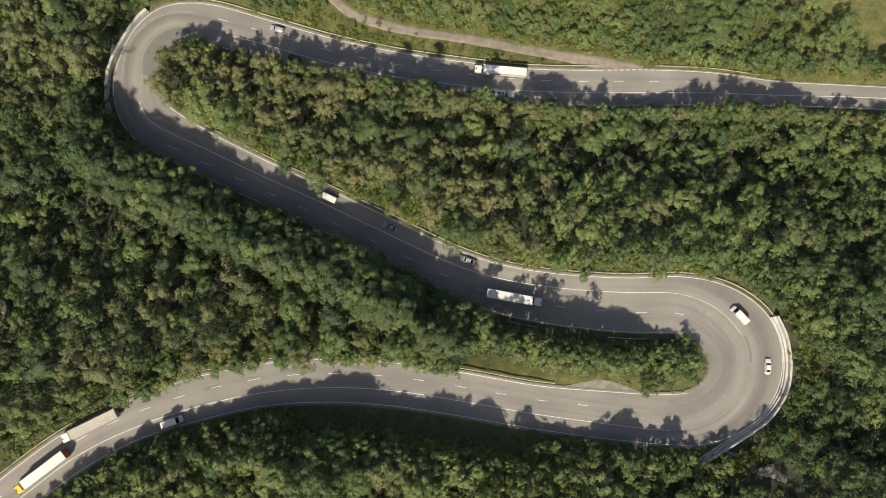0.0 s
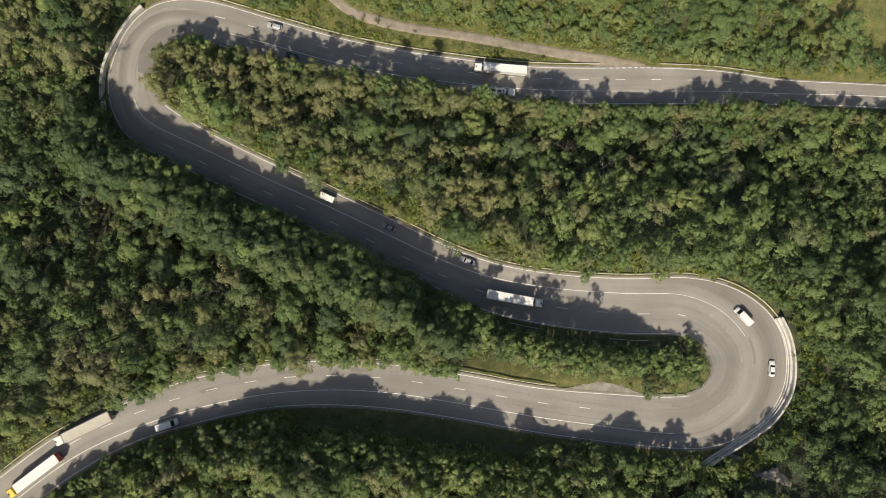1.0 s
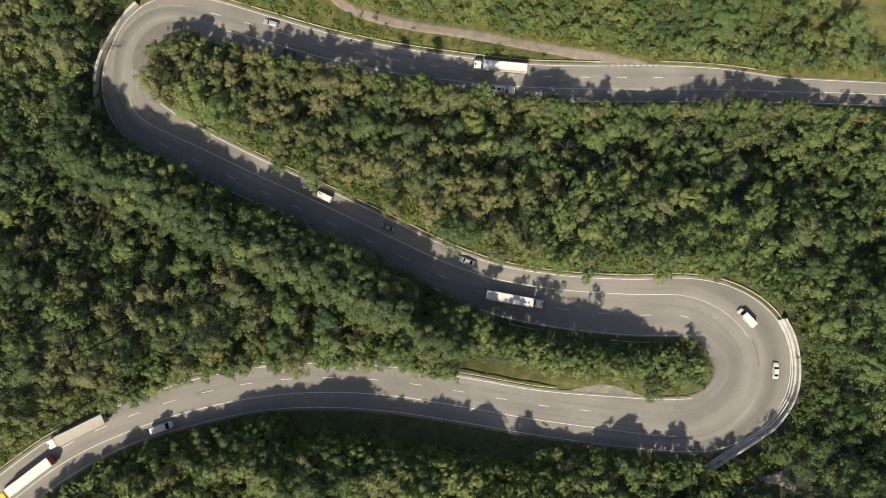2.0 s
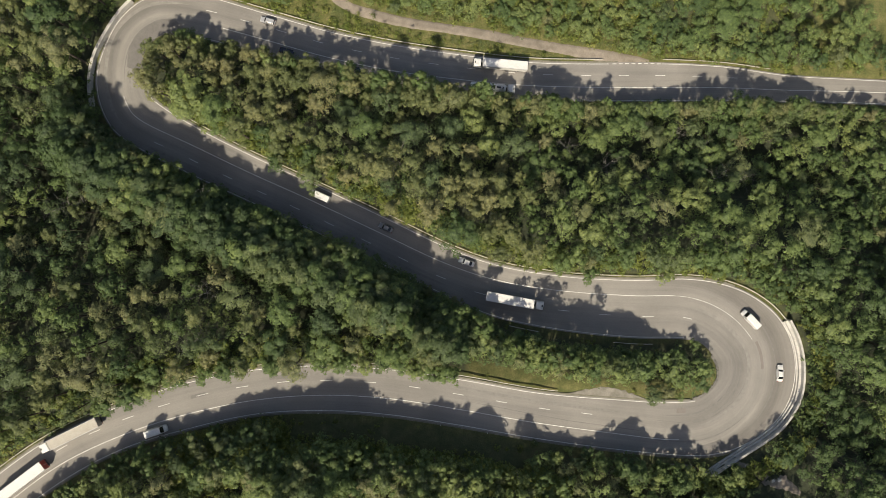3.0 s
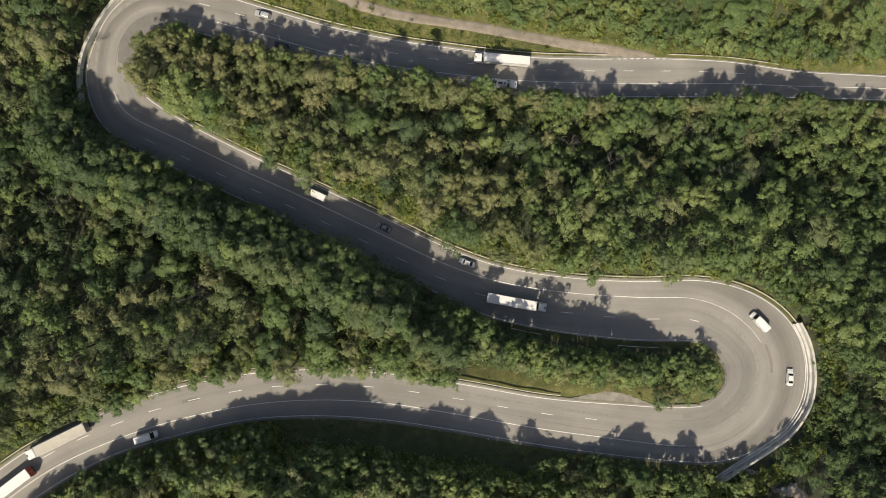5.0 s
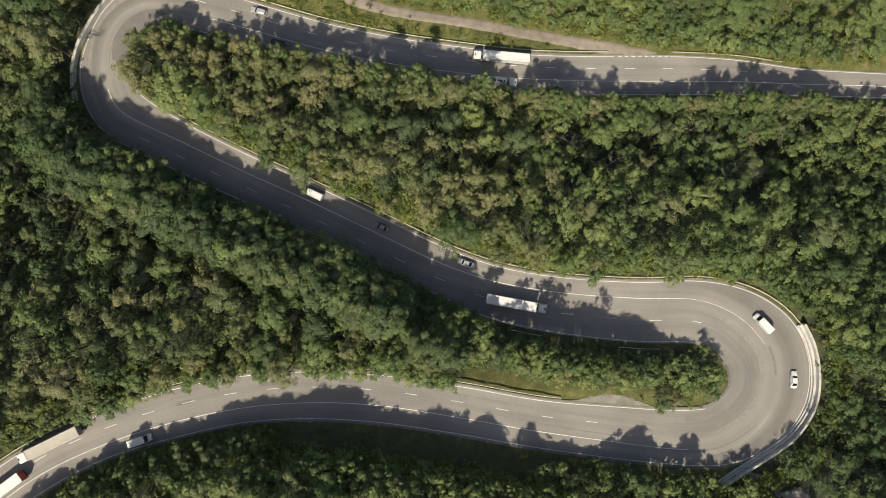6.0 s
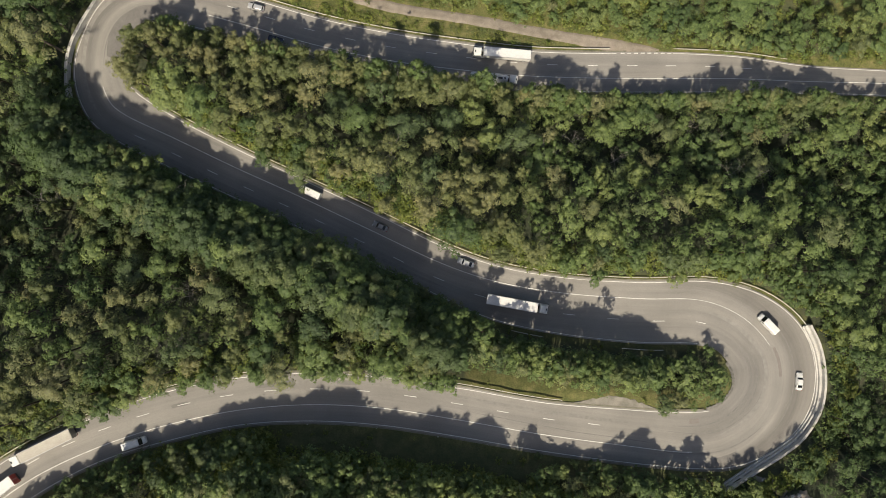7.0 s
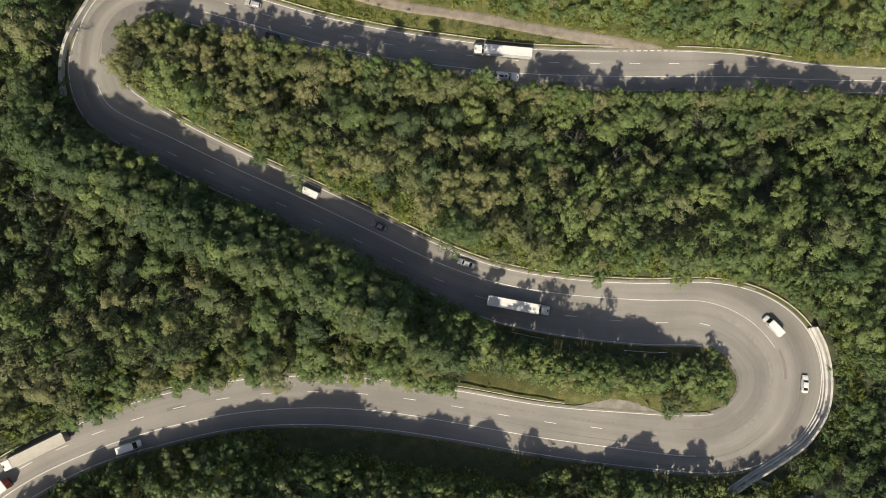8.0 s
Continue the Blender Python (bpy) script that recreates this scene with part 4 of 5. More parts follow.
def trunk_mesh(seed, sides=6, limbs=5):
    """A tapered trunk with limbs, for a tree 1 high."""
    rand = np.random.default_rng(seed)
    verts, faces = [], []

    def tube(pts, radii):
        start = len(verts)
        for p, r in zip(pts, radii):
            for a in range(sides):
                t = 2 * math.pi * a / sides
                verts.append((p[0] + r * math.cos(t), p[1] + r * math.sin(t), p[2]))
        for i in range(len(pts) - 1):
            for a in range(sides):
                b = (a + 1) % sides
                faces.append((start + i * sides + a, start + i * sides + b, start + (i + 1) * sides + b, start + (i + 1) * sides + a))

    lean = rand.uniform(-0.02, 0.02, 2)
    tube([(0, 0, -0.08), (lean[0], lean[1], 0.3), (lean[0] * 2, lean[1], 0.6), (lean[0] * 2, lean[1] * 2, 0.88)], [0.017, 0.013, 0.009, 0.003])
    for i in range(limbs):
        a, h = i * 2.4 + rand.uniform(-0.4, 0.4), 0.38 + 0.42 * i / limbs
        o = 0.17 * (1.1 - 0.5 * i / limbs)
        tube([(lean[0], lean[1], h), (o * 0.5 * math.cos(a), o * 0.5 * math.sin(a), h + 0.06), (o * math.cos(a), o * math.sin(a), h + 0.13)], [0.007, 0.005, 0.002])
    return np.array(verts), faces


def leaf_mesh(name, corners, mat):
    me = bpy.data.meshes.new(name)
    n = len(corners)
    me.vertices.add(n)
    me.vertices.foreach_set("co", corners.astype(np.float32).ravel())
    me.loops.add(n)
    me.loops.foreach_set("vertex_index", np.arange(n, dtype=np.int32))
    me.polygons.add(n // 3)
    me.polygons.foreach_set("loop_start", np.arange(0, n, 3, dtype=np.int32))
    me.materials.append(mat)
    me.update(calc_edges=True)
    return me


# how far over the road, from its sunny edge, the shade of the trees beside it reaches: station, metres
SHADE_LOWER = [(0, 5), (36, 2.7), (40, 5.5), (44, 4.8), (47, 1.5), (52, 4.4), (54, 7), (60, 8.7), (66, 7.2), (72, 8.8), (78, 10), (80, 10.9), (83, 6.5), (90, 7.2), (92, 8.8), (94.5, 4.2), (100, 4.7), (116, 4.2), (118.5, 2.0), (121.5, 2.5), (123, 7.5), (126, 7.5), (128, 2.5), (131, 7.5), (135, 10.5), (138, 11.3), (145, 10.6), (148.5, 3.5), (152, 8.2), (158, 9.5), (165, 11.4), (192, 12.8), (215, 12.2), (225, 10.5), (230, 6.5), (232, 7.9), (235, 5.2), (242, 5), (245, 8.5), (250, 8.2), (253, 5), (258, 2), (264, 0.8)]
SHADE_MIDDLE = [(276, 0.2), (280, 0.8), (284, 4.7), (288, 8.4), (294, 10.4), (302, 13), (305, 11.5), (308, 12.4), (314, 13.1), (317, 11.5), (320, 12.4), (330, 11.8), (336, 10.9), (338, 12.7), (342, 12.5), (349, 11.6), (361, 11.6), (367, 14.5), (380, 14), (386, 12.2), (390, 11.8), (392, 7), (394.5, 7), (397, 12), (404, 10.5), (408, 9.2), (426, 8.8), (433, 8.4), (438, 8.6), (446, 7.6), (450, 7.3), (454, 5.7), (458, 2.7), (464, 1), (520, 0.5)]
SHADE_UPPER = [(495, 0.5), (504, 0.8), (510, 2.6), (516, 2.8), (520, 1.5), (524, 0.6), (527, 6.3), (530, 7.4), (533, 5.8), (536, 5.4), (540, 7.2), (544, 9.2), (546.5, 7), (550, 4.6), (554, 3.2), (560, 2.4), (566, 2.7), (569, 1), (571, 5.8), (574, 5), (576, 0.3), (578.5, 0.5), (581, 5), (584, 6.6), (587, 2.5), (590, 6), (592, 4), (594, 6), (597, 6.3), (602, 3.6), (608, 4.5), (612, 4), (616, 6.5), (620, 8.8), (624, 7.8), (628, 6.4), (632, 5.3), (639, 6.3), (644, 6.4), (650, 5.3), (654, 2.9), (662, 3.4), (668, 3), (670, 6), (673, 2.5), (677, 1.5), (680, 3.5), (684, 1.8), (735, 3)]
FALL = -Vector((TO_SUN.x, TO_SUN.y)).normalized()  # the way that shadows point on the ground
LONG = 1 / math.tan(el)  # length of a shadow for each metre of height


def shade_leg(s, lateral):
    if s < 270 and lateral > 0:
        return SHADE_LOWER
    if 270 < s < 520 and lateral < 0:
        return SHADE_MIDDLE
    if s > 495 and lateral > 0:
        return SHADE_UPPER
    return None


def shadow_frame(s, lateral):
    """How far a shadow a metre long goes along the road and in over it, from a tree on that side."""
    h = np.interp(s, S, heading)
    t = FALL.x * math.cos(h) + FALL.y * math.sin(h)
    n = (-FALL.x * math.sin(h) + FALL.y * math.cos(h)) * (-1 if lateral > 0 else 1)
    return t, n


def shade_limit(s, lateral, e, rise):
    """The greatest height of a tree whose shade keeps to that reach; none where no road lies in its shade."""
    leg = shade_leg(s, lateral)
    if leg is None:
        return 99.0
    t, n = shadow_frame(s, lateral)
    if n < 0.2:
        return 99.0
    length, falls = 0.0, s
    for _ in range(3):
        reach = np.interp(falls, [q[0] for q in leg], [q[1] for q in leg])
        length = (reach + e) / n
        falls = s + length * t
    limit = length / LONG - rise
    return limit if n > 0.6 else min(limit, 2.0 + 2.2 * e)


# where each wood stands: a tree's height, kind and spread from its place
def wood(x, y, s, lateral, e, rise):
    spread = 1.0
    if s < 245 and lateral < 0:  # valley side of the lowest leg
        tall, kind, spread = rng.uniform(3.6, 6.2), "broadleaf" if rng.random() < 0.92 else "olive", 1.5
    elif s > 500 and lateral > 0:  # above the upper leg
        tall, kind, spread = rng.uniform(10, 14.5), "broadleaf" if rng.random() < 0.88 else "olive", 1.1
    elif x > 28 and y < -14 and lateral < 0:  # inside the right-hand bend
        tall, kind, spread = rng.uniform(7, 10), "broadleaf" if rng.random() < 0.75 else "olive", 1.2
    elif s < 470 and y > -20 and x < 24 and (lateral > 0 or s < 250):  # pines between the two lower legs
        pines = noise.noise((x * 0.03 + 5, y * 0.03, 1.0))
        kind = "pine" if rng.random() < 0.76 + 0.7 * pines - 0.4 * (e < 9 and s > 290) else ("olive" if rng.random() < 0.5 else "broadleaf")
        tall = rng.uniform(15, 20)
    elif x > 66 and y < 4 and lateral > 0:  # outside the right-hand bend
        tall, kind, spread = rng.uniform(11, 16.5), "broadleaf" if rng.random() < 0.93 else "olive", 1.1
    elif x > 24 and y > -14:
        tall, kind, spread = rng.uniform(11, 16), "broadleaf" if rng.random() < 0.78 else "olive", 1.1
    else:
        kind = "broadleaf" if rng.random() < 0.45 else ("olive" if rng.random() < 0.6 else "pine")
        tall = rng.uniform(14, 20)
    if s < 245 and lateral < 0 and x > 82:
        tall = rng.uniform(9.5, 13.5) if x > 108 else (rng.uniform(4.0, 6.0) if x > 95 and y > 63 else rng.uniform(6.0, 9.5))
    spread *= rng.choice((0.75, 0.95, 1.2, 1.45), p=(0.25, 0.34, 0.27, 0.14)) if kind != "pine" else rng.uniform(0.85, 1.15)
    if e < 6:
        spread = min(spread, 1.25)
    if 88 < x < 104 and -64 < y < -42 and lateral > 0:
        tall, spread = min(tall, rng.uniform(4.5, 7.0)), 1.2
    most = shade_limit(s, lateral, e, rise)
    if e < 9 and most < 90:
        tall = rng.uniform(0.62, 0.9) * most if e < 5 else min(tall, most)
    tall = min(tall, most, 22.5)
    return tall, kind, spread * min(1.5, max(1.0, (13 / max(tall, 4)) ** 0.45))


# openings in the canopy: centre and radius
CLEARINGS_WEST = [(-91, 15, 3.0), (-112, 21, 2.6), (-99, 22, 2.4), (-61, 4, 2.4), (-47, 2, 2.2), (-100, 34, 4.6), (-105, 27, 3.5), (-118, 17, 2.8), (-97, 10, 4.0), (-82, 9, 2.6), (-72, 14, 2.5), (-70, 7, 2.8), (-97, 4, 3.1), (-112, -4, 2.4), (-109, -18, 5.2), (-103, -20, 4.0), (-92, -21, 3.3), (-90, -9, 2.1), (-62, -12, 2.9), (-56, -19, 3.0), (-68, -25, 2.7), (-54, -26, 3.6), (-88, -29, 2.5), (-40, -12, 3.3), (-76, -16, 2.3), (-103, -35, 2.7)]
CLEARINGS_MIDDLE = [(-31, 46, 2.7), (-35, 36, 4.5), (-3, 35, 3.0), (4, 39, 3.2), (-27, 30, 2.8), (12, 35, 2.7), (14, 24, 2.4), (-9, 13, 3.0), (22, 6, 3.7), (-20, 17, 2.2), (36, 33, 2.7), (41, 33, 2.7), (60, 28, 3.8), (54, 32, 3.0), (46, 27, 2.7), (40, 37, 2.7), (73, 27, 2.7), (78, 24, 2.7), (88, 39, 3.2), (98, 39, 2.7), (107, 37, 4.5)]
CLEARINGS_EAST = [(64, 40, 2.6), (80, 36, 2.8), (95, 30, 2.6), (50, 41, 2.4), (70, 19, 2.4), (110, 22, 2.8), (120, 34, 2.9), (103, 27, 2.4), (84, 15, 2.6), (93, 7, 3.1), (76, 12, 2.2), (67, 10, 2.6), (61, 6, 2.8), (52, 6, 2.8), (57, 3, 2.8), (75, 6, 2.6), (85, 1, 2.6), (96, 15, 2.6), (105, 0, 2.6), (108, -37, 4.2), (113, -42, 2.8), (91, -52, 3.0), (92, -60, 3.2), (103, -35, 3.2), (-65, -60, 2.5), (12, -58, 3.0), (37, -60, 2.3), (-5, -57, 1.9), (101, 72, 5.5), (113, 80, 3.0), (71, 77, 3.0)]
OPENINGS = np.array(CLEARINGS_WEST + CLEARINGS_MIDDLE + CLEARINGS_EAST, float) * np.array([1, 1, 0.85])


def in_meadow(x, y):
    return x > 125 + 0.53 * (78 - y) and y > 60.5


def clear(x, y, s, lateral, e, r):
    """True where no tree stands: roads, track, verges, meadow, cut slope."""
    if e < 0.35 * r + 0.6:
        return True
    if (np.hypot(OPENINGS[:, 0] - x, OPENINGS[:, 1] - y) < OPENINGS[:, 2] + 0.3 * r).any():
        return True
    if lateral > 0 and s < 150 and e < 0.9 * r + 1.2:
        return True
    if lateral > 0 and 296 < s < 500 and e < 0.55 * r + 2.0:
        return True
    if s < 245 and lateral < 0:
        side, _, d = near_line(TRACK, np.array([x]), np.array([y]))
        if d[0] < 3.4 or (side[0] < 0 and x < 62 and x > -45):
            return True
        if in_meadow(x, y):
            return True
        if e < 3:
            return True
    if s > 570 and s < 640 and lateral > 0 and e < 7.5:
        return True
    if x > 76 and y < -55 and near_line(PATH, np.array([x]), np.array([y]))[2][0] < 3.0 + 0.9 * r:
        return True
    if lateral > 0 and s > 480 and s < 530 and e < 2.2 + 0.9 * r:
        return True
    if lateral < 0 and 683 < s < 735 and e < 0.85 * r + 1.4:
        return True
    if lateral < 0 and 255 < s < 300 and e < 3.0:
        return True
    if lateral > 0 and 250 < s < 296 and e < (1.1 * r + 2.4 if 256 < s < 280 else 0.85 * r + 1.6):
        return True
    if lateral < 0 and 408 < s < 462 and e < 2.6 + 0.7 * r:
        return True
    if lateral < 0 and 468 < s < 528 and e < 2.0 + 1.2 * r:
        return True
    if lateral < 0 and 500 < s < 604 and e < (5.2 + 0.95 * r if 541 < s < 595 else 1.4 + 0.45 * r):
        return True
    return False


places = []
cells = {}


def edge_row(s0, s1, step, side, near, far, share):
    """A close row of trees along the road's sunny edge."""
    s = s0
    while s < s1:
        e = rng.uniform(near, far)
        lateral = edge(s, side, e)
        x, y, _ = on_road(s, lateral)
        z = height(x, y)
        tall = min(shade_limit(s, lateral, e, z - np.interp(s, S, RZ)) * rng.uniform(share - 0.14, share), 25.0)
        if tall > 2.5:
            kind = "pine" if s < 245 and rng.random() < 0.45 and tall > 10 else ("broadleaf" if rng.random() < (0.7 if side > 0 or s > 412 else 0.4) else "olive")
            wide = min(1.6, max(0.95, (13 / tall) ** 0.5))
            places.append((x, y, tall, kind, wide, e))
            cells.setdefault((int(x // 6), int(y // 6)), []).append((x, y, 2.4))
        s += step * rng.uniform(0.7, 1.3)


edge_row(40, 92, 2.8, 1, 3.4, 6.0, 0.98)
edge_row(92, 126, 2.0, 1, 3.2, 5.5, 0.98)
edge_row(126, 150, 2.8, 1, 3.2, 5.5, 0.98)
edge_row(150, 220, 3.8, 1, 1.6, 4.5, 0.96)
edge_row(220, 248, 5.0, 1, 2.6, 5.5, 0.98)
edge_row(154, 222, 8.0, 1, 5.0, 8.5, 0.95)
edge_row(290, 412, 3.4, -1, 0.9, 3.0, 0.66)
edge_row(287, 412, 2.0, -1, 4.0, 8.0, 0.95)
edge_row(344, 392, 2.2, -1, 2.0, 5.0, 1.0)
edge_row(279, 306, 1.8, -1, 3.0, 8.0, 0.97)
edge_row(408, 466, 1.8, -1, 4.4, 6.5, 0.95)
edge_row(292, 408, 2.0, -1, 8.5, 12.5, 1.03)
edge_row(404, 452, 1.8, -1, 6.0, 8.6, 1.02)
edge_row(520, 566, 3.2, 1, 2.6, 6.0, 0.98)
edge_row(566, 596, 2.6, 1, 7.6, 13.0, 1.0)
edge_row(598, 640, 2.1, 1, 7.6, 13.0, 1.0)
edge_row(575, 645, 2.8, 1, 12.0, 17.0, 1.0)
edge_row(642, 664, 2.2, 1, 2.0, 6.0, 1.0)
edge_row(642, 690, 3.0, 1, 6.5, 11.0, 1.0)


def shade_tree(s, side, reach, e, kind, wide):
    """A tree outside the road's edge whose shadow ends at that station and reach."""
    base_s = s
    for _ in range(4):
        along_road, over = shadow_frame(base_s, side)
        length = (reach + e) / max(over, 0.3)
        base_s = s - length * along_road
    x, y, z = on_road(base_s, edge(base_s, side, e))
    tall = length / LONG - (height(x, y) - z)
    if tall > 2.0:
        places.append((x, y, min(tall, 24.0), kind, wide * min(1.45, max(1.0, (11 / tall) ** 0.5)), e))
        cells.setdefault((int(x // 6), int(y // 6)), []).append((x, y, 2.4))


# trees that stand out of the rows beside the three legs: station and reach of the end of their shade, distance outside the edge, width
for s, reach, e, wide in ((515, 3.0, 3.6, 0.8), (528.5, 7.4, 2.6, 0.8), (531, 7.4, 3.0, 0.8), (536, 5.6, 2.6, 0.9), (540, 7.3, 3.0, 0.8), (543.5, 9.6, 2.8, 0.95), (546, 7.3, 2.6, 0.8), (551, 4.6, 2.6, 1.0), (563, 3.0, 3.0, 1.0), (572.5, 6.2, 8.0, 0.75), (582.5, 5.6, 8.0, 0.7), (584.5, 6.8, 8.2, 0.7), (590.5, 6.2, 8.0, 0.6), (595, 6.5, 8.0, 0.85), (598, 5.2, 8.0, 0.85), (620.5, 8.8, 8.0, 0.8), (625, 7.6, 8.2, 0.8), (616.5, 6.4, 8.0, 0.8), (670.5, 6.1, 2.6, 0.65), (680, 3.5, 2.4, 0.8), (694, 2.8, 2.4, 0.8)):
    shade_tree(s, 1, reach, e, "broadleaf", wide)
for s, reach, e, wide in ((58, 8.6, 3.6, 0.75), (63, 8.8, 3.6, 0.75), (72, 8.8, 3.6, 0.75), (79, 10.9, 3.6, 0.8), (91.5, 9.0, 3.4, 0.55), (121.2, 8.0, 3.2, 0.65), (184, 16.3, 2.0, 0.6), (175, 17.0, 2.2, 0.6), (158, 15.5, 2.0, 0.6), (138, 11.3, 3.2, 0.65), (144, 10.6, 3.4, 0.65), (132.5, 8.0, 3.4, 0.55), (153, 8.2, 2.2, 0.7), (161, 9.8, 2.0, 0.75), (170, 11.6, 2.2, 0.75), (180, 12.0, 2.0, 0.75), (187, 12.6, 2.0, 0.75), (197, 12.6, 2.4, 0.75), (208, 12.4, 2.0, 0.75), (216, 12.2, 2.4, 0.75), (223, 10.8, 2.2, 0.75), (232, 7.9, 2.0, 0.7), (246, 8.5, 4.5, 0.7)):
    shade_tree(s, 1, reach, e, "pine" if s > 160 and rng.random() < 0.6 else "broadleaf", wide)
for s, reach, e, wide in ((398, 13.7, 3.0, 0.75), (404, 13.0, 3.0, 0.75), (410, 14.8, 3.2, 0.7), (420, 15.0, 5.0, 0.6), (426.5, 15.2, 5.2, 0.7), (430, 14.9, 5.4, 0.7), (438, 9.4, 5.0, 0.8), (442.5, 14.7, 5.2, 0.5), (450, 7.3, 5.0, 0.8), (454, 5.8, 5.0, 0.8), (471, 3.6, 1.6, 0.7), (302, 13.0, 3.0, 0.75), (314, 13.1, 3.0, 0.75), (339, 12.7, 3.0, 0.7)):
    shade_tree(s, -1, reach, e, "broadleaf", wide)
edge_row(664, 735, 3.2, 1, 1.8, 5.0, 0.95)
# the lone tree in the meadow
places.append((134.5, 66.0, 7.0, "broadleaf", 1.1, 20.0))
# trees that hang over the rail and the edge of the road: station, side
for s, side, tall in ((437.5, 1, 9.0), (458.5, 1, 8.5), (352.0, 1, 12.0), (341.0, 1, 9.0), (606.0, -1, 8.0), (629.0, -1, 9.0), (641.0, -1, 8.0), (651.0, -1, 9.5), (663.0, -1, 8.0), (671.0, -1, 9.0), (675.5, -1, 11.0), (681.0, -1, 10.0), (597.0, -1, 11.5), (603.0, -1, 9.0), (624.0, -1, 8.5)):
    e = 1.3 if side > 0 else 1.5
    x, y, _ = on_road(s, edge(s, side, e))
    places.append((x, y, tall, "broadleaf" if s != 352.0 else "olive", 1.25, e))
    cells.setdefault((int(x // 6), int(y // 6)), []).append((x, y, 2.4))
# low trees close behind the rail where the middle leg enters the right-hand bend
for s, e, tall in ((470.5, 4.2, 8.5), (474.0, 3.9, 7.5), (477.5, 4.4, 9.0), (480.5, 3.8, 7.5), (483.0, 4.0, 8.0), (486.0, 4.2, 7.0)):
    x, y, _ = on_road(s, edge(s, 1, e))
    places.append((x, y, tall, "broadleaf", 1.3, e))
    cells.setdefault((int(x // 6), int(y // 6)), []).append((x, y, 2.4))
for s in np.arange(600.0, 684.0, 4.4):
    if rng.random() < 0.7:
        e = rng.uniform(1.2, 1.9)
        x, y, _ = on_road(s, edge(s, -1, e))
        places.append((x, y, rng.uniform(6.5, 10.0), "broadleaf" if rng.random() < 0.7 else "olive", 1.2, e))
        cells.setdefault((int(x // 6), int(y // 6)), []).append((x, y, 2.4))
tries = rng.uniform((-143, -82), (150, 93), (17000, 2))
tz, te, ts, tl = terrain(tries[:, 0], tries[:, 1])
for (x, y), z, e, s, l in zip(tries, tz, te, ts, tl):
    if e < 0.8:
        continue
    tall, kind, wide = wood(x, y, s, l, e, z - np.interp(s, S, RZ))
    if tall < 3.0:
        continue
    r = tall * (0.225 if kind != "pine" else 0.165) * wide
    if clear(x, y, s, l, e, r):
        continue
    gap = max(1.6, r * 1.02)
    cx, cy = int(x // 6), int(y // 6)
    near = [q for i in (-1, 0, 1) for j in (-1, 0, 1) for q in cells.get((cx + i, cy + j), ())]
    if any((q[0] - x) ** 2 + (q[1] - y) ** 2 < (0.5 * (gap + q[2]) * (1.5 if kind == "pine" else 1.28 if x > 24 and -14 < y < 50 else 1.4)) ** 2 for q in near):
        continue
    cells.setdefault((cx, cy), []).append((x, y, gap))
    places.append((x, y, tall, kind, wide, e))
# younger trees that fill the gaps of the canopy
fill = rng.uniform((-143, -80), (150, 90), (11000, 2))
fz, fe, fs, fl = terrain(fill[:, 0], fill[:, 1])
for (x, y), e, s, l in zip(fill, fe, fs, fl):
    if e < 2.0 or clear(x, y, s, l, e, 1.4) or (s < 245 and l < 0) or (x > 24 and y > 0 and rng.random() < 0.5):
        continue
    cx, cy = int(x // 6), int(y // 6)
    near = [q for i in (-1, 0, 1) for j in (-1, 0, 1) for q in cells.get((cx + i, cy + j), ())]
    if any((q[0] - x) ** 2 + (q[1] - y) ** 2 < (0.64 * q[2] + 0.75) ** 2 for q in near):
        continue
    tall = min(rng.uniform(5.0, 9.0), shade_limit(s, l, e, 0.0))
    if tall < 3:
        continue
    cells.setdefault((cx, cy), []).append((x, y, 2.2))
    places.append((x, y, tall, "sapling", 1.0, e + 100))
places = np.array(places, dtype=object)
foot = terrain(places[:, 0].astype(float), places[:, 1].astype(float))[0]
order = np.argsort(places[:, 5].astype(float))
VARIANTS = 5
LEAVES = {"broadleaf": 1500, "olive": 1500, "pine": 1400}
FAR_LEAVES = {"broadleaf": 1000, "olive": 1000, "pine": 1450, "sapling": 190}
crowns = {k: [crown(k, 40 + 7 * i, LEAVES[k]) for i in range(VARIANTS)] for k in LEAVES}
far_crowns = {k: [crown(k, 140 + 7 * i, FAR_LEAVES[k]) for i in range(VARIANTS)] for k in FAR_LEAVES}
grand_crowns = {k: [crown(k, 240 + 7 * i, 2400, 0.72) for i in range(VARIANTS)] for k in ("broadleaf", "olive")}
trunks = [trunk_mesh(i) for i in range(VARIANTS)]
bare_trunk = trunk_mesh(9, 5, 0)
LABELS = {"broadleaf": "broadleaf tree with a full green summer crown", "olive": "broadleaf tree with dull grey-green summer leaves", "pine": "tall pine with brownish olive needles"}
near_trees = {}
for k in LEAVES:
    for i in range(VARIANTS):
        near_trees[k, i, False], near_trees[k, i, True] = [], []
singles = order[:290]
for j in singles:
    x, y, tall, kind, wide, e = places[j]
    m = pose(x, y, foot[j], rng.uniform(-4, 4), rng.uniform(-4, 4), rng.uniform(0, 360)) @ Matrix.Diagonal((tall * wide * rng.uniform(0.9, 1.12), tall * wide * rng.uniform(0.9, 1.12), tall, 1))
    near_trees[kind, int(rng.integers(VARIANTS)), kind in grand_crowns and wide * tall > 15].append(m)
